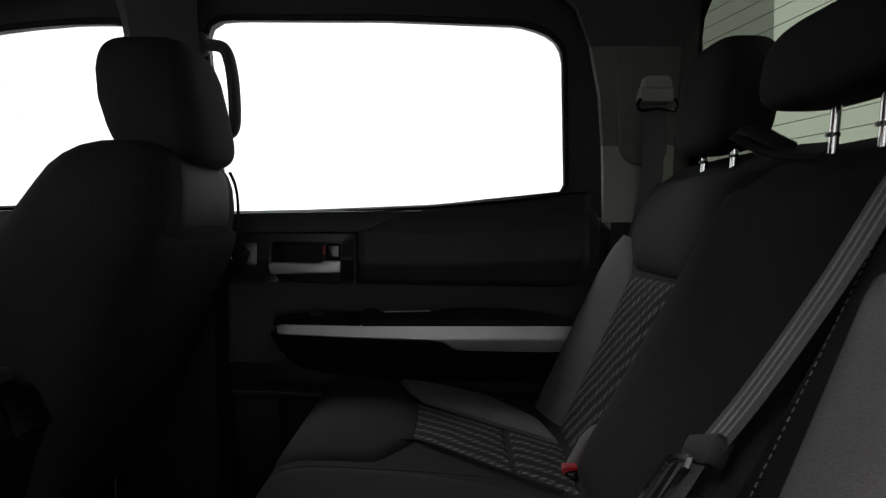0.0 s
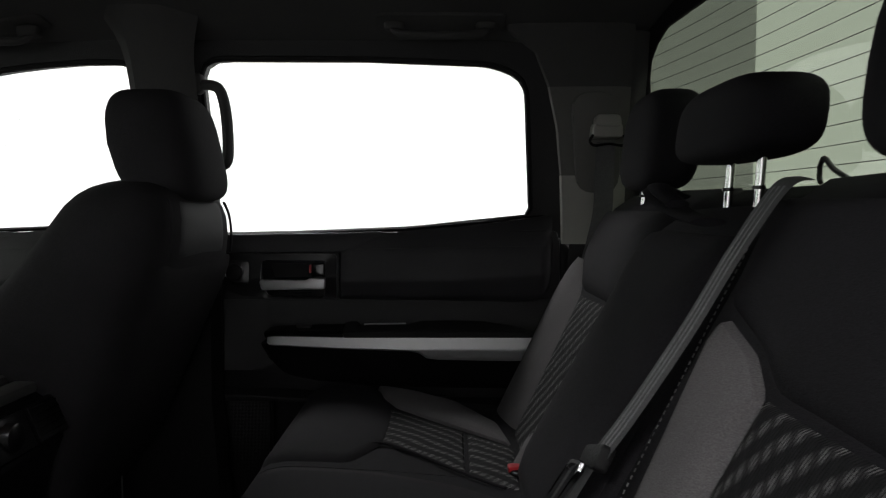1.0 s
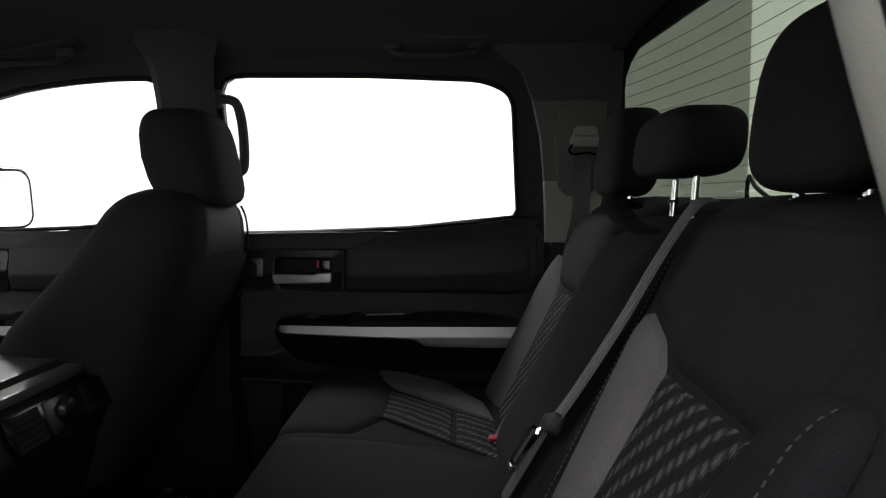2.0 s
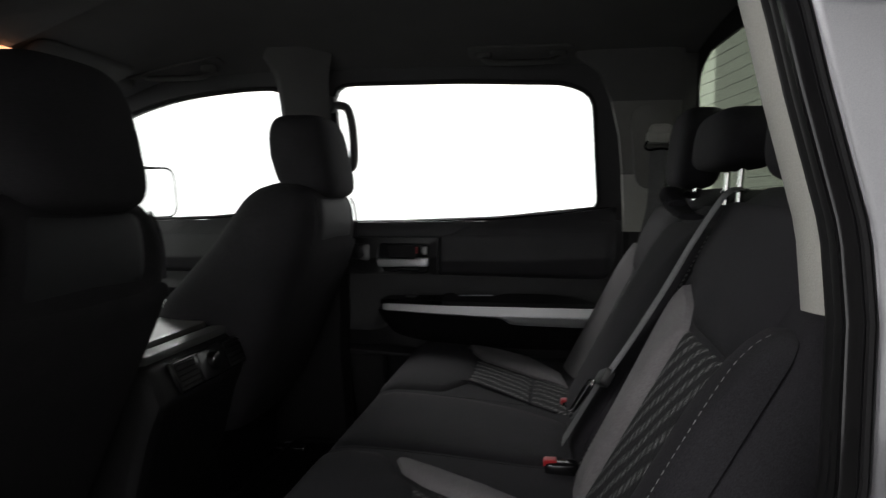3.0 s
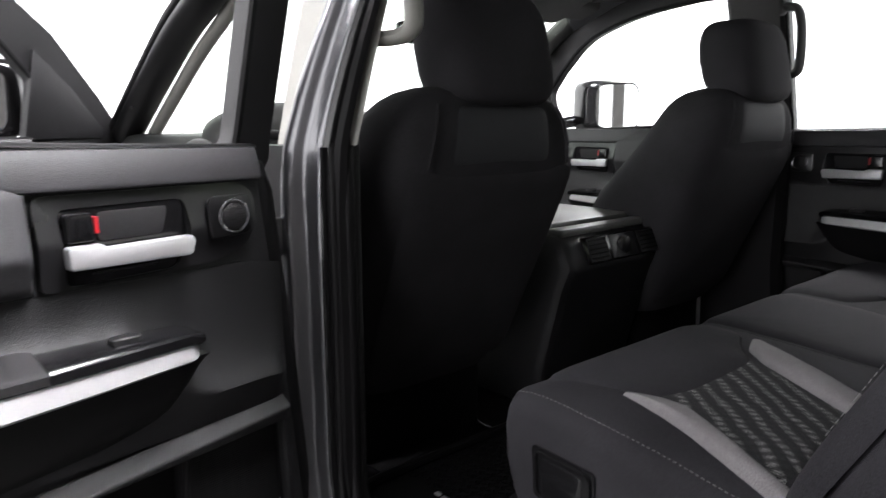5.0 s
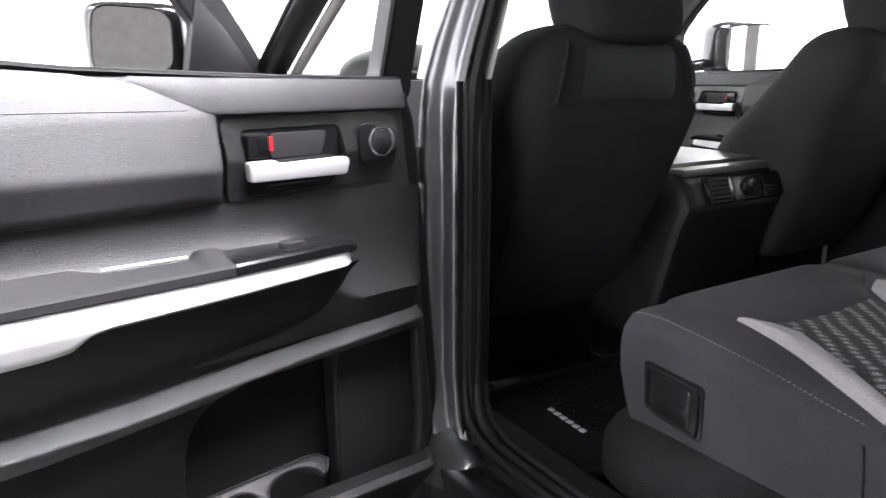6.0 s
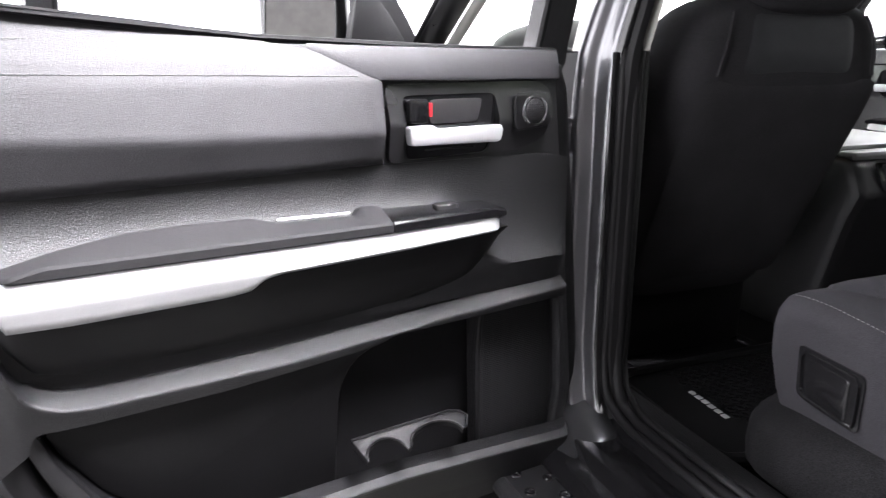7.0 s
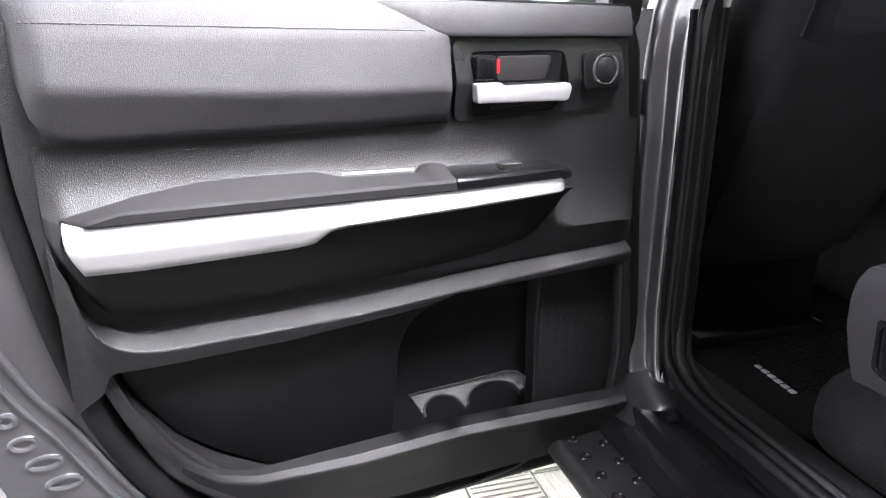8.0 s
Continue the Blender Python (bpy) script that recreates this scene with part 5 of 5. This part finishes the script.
for s in (-1, 1):
    def m(pts):
        q = [(side_of(y, s), v) for y, v in pts]
        return q if s < 0 else list(reversed(q))

    sink = 0.0 if s < 0 else 0.032

    def f(a, b, h):
        return on_seat_back(a, b, h - sink)
    y0, y1 = sorted((side_of(0.085, s), side_of(0.655, s)))
    bb = back_block(y0, y1, 1.335)
    back = part("backrest", ([(v[0] + sink * 1.1, v[1], v[2]) for v in bb[0]], bb[1]), CLOTH, bench)
    g, uv = pillow(rounded(m([(0.62, 1.195), (0.50, 1.166), (0.437, 1.136), (0.20, 1.132), (0.165, 1.175), (0.15, 1.30), (0.64, 1.31)] if s < 0 else [(0.62, 1.135), (0.300, 1.132), (0.155, 1.195), (0.12, 1.24), (0.13, 1.31), (0.64, 1.31)]), 0.02), f, 0.016 + 0.3 * sink, 5, 72, tuck=0.002, c=(side_of(0.38, s), 1.23))
    part("upper_panel", g, CLOTH, back, uv=uv)
    if s < 0:
        g, uv = pillow(rounded(m([(0.602, 1.180), (0.50, 1.158), (0.447, 1.131), (0.450, 0.84), (0.525, 0.84)]), 0.008), f, 0.022, 6, 72, c=(side_of(0.50, s), 1.02))
        part("bolster", g, GREY_CLOTH, back, "grey cloth bolster", uv=uv)
        g, uv = pillow(m([(0.444, 1.129), (0.205, 1.128), (0.215, 0.84), (0.447, 0.84)]), f, 0.012, 6, 72, tuck=0.003)
        part("insert", g, INSERT, back, "black woven insert with pale dashes", uv=uv)
    else:
        g, uv = pillow(rounded([(1.31, 0.80), (1.403, 1.126), (1.14, 1.130), (1.09, 0.80)], 0.008), f, 0.008, 6, 72, tuck=0.003)
        part("insert", g, INSERT, back, "black woven insert with pale dashes", uv=uv)
        g, uv = pillow(rounded([(1.06, 0.80), (1.125, 0.80), (1.125, 0.895), (1.10, 0.915), (1.06, 0.905)], 0.008), f, 0.030, 5, 48)
        part("bolster", g, GREY_CLOTH, back, "grey cloth bolster", uv=uv)
    if s < 0:
        wing = rounded(m([(0.203, 1.120), (0.178, 1.168), (0.155, 1.188), (0.112, 1.192), (0.092, 1.172), (0.092, 0.79), (0.210, 0.79)]), 0.012)
        g, uv = pillow(wing, f, 0.032, 8, 80, c=(0.135, 1.0))
        part("bolster", g, CLOTH, back, "black cloth side bolster", uv=uv)
        part("wing_stitching", stitches(smooth_path([on_seat_back(y, v, h) for y, v, h in ((0.110, 1.178, 0.017), (0.113, 1.16, 0.026), (0.114, 1.12, 0.0325), (0.114, 1.0, 0.034), (0.114, 0.9, 0.032))], 8), 0.0055, 0.0045, 0.0006), STITCH, back)
    else:
        rows = []
        for v in (0.79, 0.83, 0.87, 0.92, 0.98, 1.04, 1.09, 1.122, 1.145, 1.165, 1.180, 1.190):
            yi = lerp(v, [(0.79, 1.292), (1.122, 1.400), (1.16, 1.470), (1.192, 1.528)])
            yo = lerp(v, [(0.79, 1.500), (0.84, 1.535), (0.96, 1.560), (1.10, 1.605), (1.16, 1.600), (1.192, 1.560)])
            k = lerp(v, [(0.79, 0.55), (0.83, 1.0), (1.12, 1.0), (1.192, 0.75)])
            rows.append([on_seat_back(yi + (yo - yi) * q, v, -0.040 + k * h) for q, h in ((0.0, -0.006), (0.04, 0.008), (0.14, 0.016), (0.35, 0.027), (0.6, 0.036), (0.8, 0.034), (0.92, 0.020), (1.0, -0.03))])
        part("bolster", loft(rows), GREY_CLOTH, back, "grey cloth bolster")
    if s < 0:
        part("seam_stitching", stitches([on_seat_back(side_of(0.635 - (1.25 - v) * 0.12, s), v, 0.004) for v in (1.25, 1.1, 0.95, 0.86)], 0.005, 0.004, 0.0009), STITCH, back)

mid = part("backrest", back_block(0.657, 1.043, 1.30), CLOTH, bench)
g, uv = pillow(rounded([(0.675, 0.84), (1.025, 0.84), (1.025, 1.265), (0.675, 1.265)], 0.03), on_seat_back, 0.030, 6, 72)
part("centre_panel", g, CLOTH, mid, uv=uv)
part("pull_strap", join(
    tube(smooth_path([on_seat_back(y, v, h) for y, v, h in ((0.99, 1.318, 0.0), (0.97, 1.312, 0.034), (0.93, 1.300, 0.050), (0.87, 1.284, 0.044), (0.80, 1.272, 0.036), (0.73, 1.268, 0.026))], 6), 0.01, 10, flat=(0.024, 0.006)),
    tube(smooth_path([on_seat_back(y, v, h) for y, v, h in ((0.95, 1.308, 0.046), (0.90, 1.302, 0.060), (0.86, 1.292, 0.060), (0.82, 1.282, 0.046))], 6), 0.01, 10, flat=(0.018, 0.007))), CLOTH, mid, "black folded release strap")
part("rear_ledge", loft([[(0.56, y, 0.78), (0.665, y, 0.78), (0.665, y, 1.31), (0.60, y, 1.335), (0.54, y, 1.31)] for y in (0.03, 1.66)]), CARPET, bench, bevel=0.015)


def headrest(at, r, label, bend_k=0.16, posts=(-0.07, 0.07)):
    h = thing("headrest", (at[0], at[1], 1.33), label, "headrest", group="rear headrests")

    def bend(p):
        k = 1 - bend_k * max(0.0, p.z / r[2]) ** 2
        return Vector((p.x + 0.12 * p.z, p.y * k, p.z))
    part("cushion", bulb(at, r, 0.5, 0.55, 48, 24, bend), CLOTH, h)
    for yy in posts:
        ps = part("post", tube([(at[0] - 0.012, at[1] + yy, 1.30), (at[0] - 0.004, at[1] + yy, at[2])], 0.0065, 10), CHROME, h, "chrome headrest post")
        part("collar", tube([(at[0] - 0.012, at[1] + yy, 1.325), (at[0] - 0.012, at[1] + yy, 1.330)], 0.009, 12), GLOSS, ps)
    return h


headrest((0.515, 0.395, 1.438), (0.058, 0.135, 0.102), "black cloth rear headrest", 0.25)
headrest((0.515, 1.305, 1.438), (0.058, 0.135, 0.102), "black cloth rear headrest", 0.25)
headrest((0.515, 0.900, 1.428), (0.062, 0.174, 0.060), "low black cloth middle headrest raised on its posts", 0.22, (-0.086, 0.020))

# bench cushion


def cush_z(x):
    return lerp(x, [(-0.30, 0.815), (-0.25, 0.842), (-0.21, 0.851), (-0.15, 0.850), (-0.03, 0.843), (0.1, 0.832), (0.22, 0.825)])


def edge_tilt(x, y):
    """The outer edges of the bench rise at the front and fall towards the back."""
    k = max(0.0, 1 - min(y - 0.083, 2 * YS - 0.083 - y) / 0.13)
    return k * lerp(x, [(-0.27, 0.006), (-0.1, 0.002), (0.22, -0.030)])


def on_cushion(x, y, h):
    return (x, y, cush_z(x) + h + edge_tilt(x, y))


def cushion_block(y0, y1, soft0, soft1):
    rings = []
    w = y1 - y0
    steps = [0, 0.004, 0.010, 0.018, 0.03, 0.05, w * 0.3, w * 0.5, w * 0.7, w - 0.05, w - 0.03, w - 0.018, w - 0.010, w - 0.004, w]
    for dy in steps:
        y = y0 + dy
        e = 0.0
        if soft0 and y - y0 < 0.05:
            e = 1 - math.sqrt(max(0.0, 1 - (1 - (y - y0) / 0.05) ** 2))
        if soft1 and y1 - y < 0.05:
            e = 1 - math.sqrt(max(0.0, 1 - (1 - (y1 - y) / 0.05) ** 2))
        dz = -0.035 * e
        fx = 0.03 * e
        prof = [(-0.225 + fx, y, 0.63), (-0.255 + fx, y, 0.70 + 0.3 * dz), (-0.270 + fx, y, 0.755 + 0.7 * dz), (-0.272 + fx, y, 0.795 + dz), (-0.268 + fx, y, 0.820 + dz), (-0.258 + fx, y, 0.836 + dz), (-0.24 + fx, y, 0.846 + dz), (-0.21 + fx, y, 0.851 + dz), (-0.15, y, 0.850 + dz), (-0.03, y, 0.843 + dz), (0.10, y, 0.832 + dz), (0.26, y, 0.825 + dz), (0.26, y, 0.63)]
        rings.append([(px, py, pz + edge_tilt(px, py) * min(1.0, max(0.0, (pz - 0.70) / 0.08))) for px, py, pz in prof])
    return loft(rings)


for s in (-1, 1):
    def m(pts):
        q = [(x, side_of(y, s)) for x, y in pts]
        return list(reversed(q)) if s < 0 else q
    y0, y1 = sorted((side_of(0.083, s), side_of(0.66, s)))
    cu = part("cushion", cushion_block(y0, y1, s < 0, s > 0), CLOTH, bench)
    if s < 0:
        woven_a = [(-0.085, 0.530), (-0.085, 0.236), (0.150, 0.145), (0.150, 0.405)]
        woven_b = [(0.153, 0.403), (0.153, 0.143), (0.225, 0.112), (0.225, 0.362)]
        inner = [(-0.120, 0.625), (-0.095, 0.560), (-0.045, 0.512), (0.06, 0.455), (0.225, 0.360), (0.225, 0.430), (0.06, 0.535)]
        outer = [(-0.130, 0.203), (-0.085, 0.226), (-0.045, 0.230), (0.06, 0.186), (0.225, 0.113), (0.225, 0.090), (0.06, 0.150), (-0.04, 0.184)]
        front = [(-0.262, 0.640), (-0.140, 0.640), (-0.105, 0.560), (-0.052, 0.500), (-0.046, 0.40), (-0.048, 0.300), (-0.060, 0.245), (-0.12, 0.215), (-0.235, 0.165), (-0.262, 0.19)]
    else:
        woven_a = [(-0.060, 1.430), (0.112, 1.285), (0.108, 1.040), (-0.060, 1.180)]
        woven_b = [(0.115, 1.282), (0.205, 1.200), (0.195, 0.975), (0.111, 1.037)]
        inner = None
        outer = [(-0.100, 1.612), (0.0, 1.600), (0.09, 1.530), (0.19, 1.345), (0.208, 1.205), (0.115, 1.290), (-0.040, 1.425), (-0.075, 1.510)]
        front = [(-0.262, 1.06), (-0.10, 1.06), (-0.045, 1.170), (-0.040, 1.30), (-0.046, 1.425), (-0.105, 1.605), (-0.235, 1.600), (-0.262, 1.56)]
    for quad in (woven_a, woven_b):
        g, uv = pillow(rounded(quad, 0.006), on_cushion, 0.008, 5, 64)
        part("insert", g, INSERT, cu, "black woven insert with pale dashes", uv=[(b, a) for a, b in uv])
    for edge, puff, mid_at in ((inner, 0.018, (0.03, 0.50)), (outer, 0.018, (0.04, 0.178) if s < 0 else (0.04, 1.44))):
        if edge:
            g, uv = pillow(rounded(edge, 0.008), on_cushion, puff, 6, 72, c=mid_at)
            part("bolster", g, GREY_CLOTH, cu, "grey cloth bolster", uv=uv)
    g, uv = pillow(rounded(front, 0.02), on_cushion, 0.016, 6, 80, c=(-0.17, side_of(0.40, s)))
    part("front_panel", g, CLOTH, cu, uv=uv)
    if s > 0:
        part("piping", tube(smooth_path([on_cushion(x, y, 0.006) for x, y in ((-0.085, 1.150), (-0.042, 1.166), (0.035, 1.105), (0.11, 1.034), (0.17, 0.985))], 6), 0.003, 6), CLOTH, cu)
    ys = side_of(0.105, s)
    st = smooth_path([(x, ys, z + edge_tilt(x, ys)) for x, z in ((-0.245, 0.840), (-0.21, 0.8455), (-0.15, 0.8445), (0.0, 0.8365), (0.1, 0.827), (0.2, 0.8215))], 8)
    part("side_stitching", stitches(st, 0.0045, 0.0035, 0.0006), STITCH, cu)
cm = part("cushion", cushion_block(0.662, 1.038, False, False), CLOTH, bench)
g, uv = pillow(rounded([(-0.262, 0.665), (0.20, 0.665), (0.20, 0.925), (0.10, 0.995), (-0.05, 1.030), (-0.262, 1.035)], 0.03), on_cushion, 0.014, 5, 72)
part("centre_panel", g, CLOTH, cm, uv=uv)
# folding latch on the cushion's flank, carpeted base
plate = part("latch_recess", loft([[(x, 0.084 - d, z) for x, z in rounded([(-0.195, 0.782), (-0.078, 0.775), (-0.078, 0.685), (-0.190, 0.700)], 0.01)] for d in (0.0, 0.004)]), GLOSS, bench, "gloss black seat latch plate")
part("latch_flap", loft([[(x, 0.084 - d, z) for x, z in rounded([(-0.178, 0.766), (-0.100, 0.760), (-0.100, 0.690), (-0.172, 0.705)], 0.01)] for d in (0.002, 0.006)]), GLOSS, plate, bevel=0.003)
part("latch_frame", tube([(p[0], 0.078, p[1]) for p in spaced(rounded([(-0.187, 0.775), (-0.086, 0.768), (-0.086, 0.690), (-0.182, 0.702)], 0.01), 30)], 0.003, 6, up=(0, 1, 0), closed=True), GLOSS, plate)
part("carpeted_base", bulb((0.0, YS, 0.600), (0.292, 0.825, 0.105), 0.55, 0.22, 64, 24), BASE_CARPET, bench)
part("flank_seam", tube(smooth_path([(0.150, 0.082, 0.79), (0.156, 0.081, 0.75), (0.160, 0.082, 0.70)], 5), 0.0025, 6), CLOTH, bench)

# ---- belts ----
sb = thing("middle_seatbelt", (0.45, 0.66, 1.31), "grey shoulder belt lying across the bench back with its latch tongue", "seatbelt")
bp = [on_seat_back(0.592 + (1.325 - v) * 0.165 + 0.15 * max(0.0, 1.10 - v), v, h) for v, h in ((1.328, 0.004), (1.31, 0.022), (1.24, 0.026), (1.15, 0.024), (1.05, 0.024), (0.99, 0.026))]
part("webbing", tube(smooth_path(bp, 6), 0.02, 8, flat=(0.0235, 0.0012), up=(0.88, 0, -0.475)), BELT, sb)
for k in (-0.011, 0.0, 0.011):
    part("rib", tube([Vector(p) + Vector((-0.0012, k, 0.0006)) for p in smooth_path(bp[1:], 6)], 0.0013, 5), BELT_LINE, sb)
part("webbing", tube(smooth_path([on_seat_back(0.668, 0.985, 0.03), on_seat_back(0.676, 0.92, 0.03), on_seat_back(0.684, 0.86, 0.03)], 5), 0.02, 8, flat=(0.0235, 0.0012), up=(0.88, 0, -0.475)), BELT, sb)
tg = part("tongue_cover", loft([[on_seat_back(y, v, h) for y, v in rounded([(0.640, 1.008), (0.697, 0.988), (0.690, 0.966), (0.635, 0.979)], 0.008)] for h in (0.018, 0.036)]), PLASTIC, sb, bevel=0.003)
part("tongue", tube([on_seat_back(y, v, 0.042) for y, v in spaced(rounded([(0.648, 0.976), (0.688, 0.966), (0.702, 0.905), (0.664, 0.905)], 0.008), 28)], 0.0045, 6, up=(0.88, 0, -0.475), closed=True), CHROME, tg, "chrome latch tongue")
guide = thing("belt_guide", (0.47, 1.66, 1.50), "pale grey belt guide on the rear pillar", "belt guide")
gy = far(1.5) - 0.045
part("cover", loft([[(x, gy - d, z) for x, z in rounded([(0.43, 1.51), (0.50, 1.51), (0.503, 1.472), (0.427, 1.472)], 0.012)] for d in (-0.02, 0.03)]), BEIGE, guide, bevel=0.006)
part("cover_cap", loft([[(x, gy - d, z) for x, z in rounded([(0.436, 1.528), (0.494, 1.528), (0.498, 1.500), (0.432, 1.500)], 0.012)] for d in (0.0, 0.036)]), BEIGE, guide, bevel=0.006)
part("belt_loop", tube(smooth_path([(0.428, gy - 0.030, 1.478), (0.420, gy - 0.034, 1.462), (0.432, gy - 0.038, 1.452), (0.465, gy - 0.038, 1.456), (0.498, gy - 0.038, 1.452), (0.508, gy - 0.034, 1.462), (0.502, gy - 0.030, 1.478)], 6), 0.0035, 8), GLOSS, guide)
part("cap_panel", loft([[(x, far(z) - 0.032 - d, z) for x, z in rounded([(0.38, 1.585), (0.50, 1.585), (0.51, 1.34), (0.405, 1.34)], 0.05)] for d in (-0.02, 0.003)]), SHADED_TRIM, guide, bevel=0.003)
ob = thing("outer_seatbelt", (0.45, 1.64, 1.30), "dark grey shoulder belt hanging from the pillar guide", "seatbelt")
part("webbing", tube(smooth_path([(0.458, gy - 0.035, 1.46), (0.455, gy - 0.035, 1.38), (0.45, gy - 0.035, 1.28), (0.42, gy - 0.03, 1.15)], 5), 0.02, 8, flat=(0.0012, 0.0235), up=(1, 0, 0)), BELT, ob)
for at in ((0.165, 0.655, 0.838), (0.20, 1.06, 0.832)):
    bk = thing("belt_buckle", at, "black belt buckle with a red release button on the bench", "buckle", group="belt buckles")
    part("case", bulb((at[0] + 0.012, at[1], at[2] - 0.006), (0.03, 0.017, 0.016), 0.35, 0.35, 20, 10), GLOSS, bk)
    part("release_button", bulb((at[0] - 0.008, at[1], at[2] + 0.008), (0.012, 0.012, 0.006), 0.35, 0.35, 16, 8), RED, bk, "red release button")
cable = thing("cable", (0.60, 0.80, 1.33), "thin dark cable behind the bench", "cable")
part("wire", tube(smooth_path([(0.60, 0.745, 1.33), (0.595, 0.79, 1.35), (0.60, 0.825, 1.368), (0.605, 0.845, 1.362), (0.605, 0.848, 1.345), (0.60, 0.835, 1.335)], 6), 0.0038, 8), PLASTIC, cable)

# ---- floor mats ----
for y0, lab in ((0.0, "black rubber floor mat with pale lettering bars behind the driver's seat"), (0.95, "black rubber floor mat behind the passenger seat")):
    fm = thing("floor_mat", (-0.42, y0 + 0.35, 0.50), lab, "mat", group="floor mats")
    out = rounded([(-0.66, y0 + 0.07), (-0.29, y0 + 0.05), (-0.27, y0 + 0.62), (-0.66, y0 + 0.64)], 0.05)
    part("sheet", prism(out, 0.503, 0.518, "z"), MATR, fm, bevel=0.005)
    part("raised_rim", tube([(p[0], p[1], 0.522) for p in spaced(out, 60)], 0.012, 8, closed=True), MATR, fm)
    cells = []
    for i in range(14):
        for j in range(18):
            cx, cy = -0.63 + i * 0.026, y0 + 0.20 + j * 0.024 + 0.012 * (i % 2)
            if cx < -0.30 and cy < y0 + 0.6:
                cells.append(tube([(cx + 0.010 * math.cos(k * math.pi / 3), cy + 0.010 * math.sin(k * math.pi / 3), 0.519) for k in range(6)], 0.0022, 4, closed=True))
    tagged(part("cell_pattern", join(*cells), MATR, fm), kind="stuff")
fmat = [o for o in bpy.data.objects if o.name == "floor_mat"][0]
for k in range(6):
    a, b = Vector((-0.545, 0.188, 0.52)), Vector((-0.418, 0.178, 0.52))
    c = a.lerp(b, (k + 0.5) / 6)
    part("lettering_bar", box(c.x - 0.0078, c.x + 0.0078, c.y - 0.0062, c.y + 0.0062, 0.518, 0.5205), WHITE_INK, fmat, bevel=0.002)

# ---- floor tiles of the studio, a small field so it bounces little light ----
tile_mesh = None
gt = ground
for i in range(7):
    for j in range(5):
        x, y = -1.5 + i * 0.20, -0.6 + j * 0.20
        if tile_mesh is None:
            ribs = [box(-0.097, 0.097, -0.097, 0.097, -0.012, -0.006)]
            for k in range(9):
                ribs.append(box(-0.09, 0.09, -0.092 + k * 0.0215, -0.080 + k * 0.0215, -0.006, 0.0))
            geo = join(*ribs)
            o = part("tile", geo, TILE_PIECE, gt, smooth=False)
            tile_mesh = o.data
        else:
            o = new("tile", tile_mesh)
            o.parent = gt
        o.matrix_local = pose(x, y, 0, 0, 0, 90 * ((i + j) % 2))
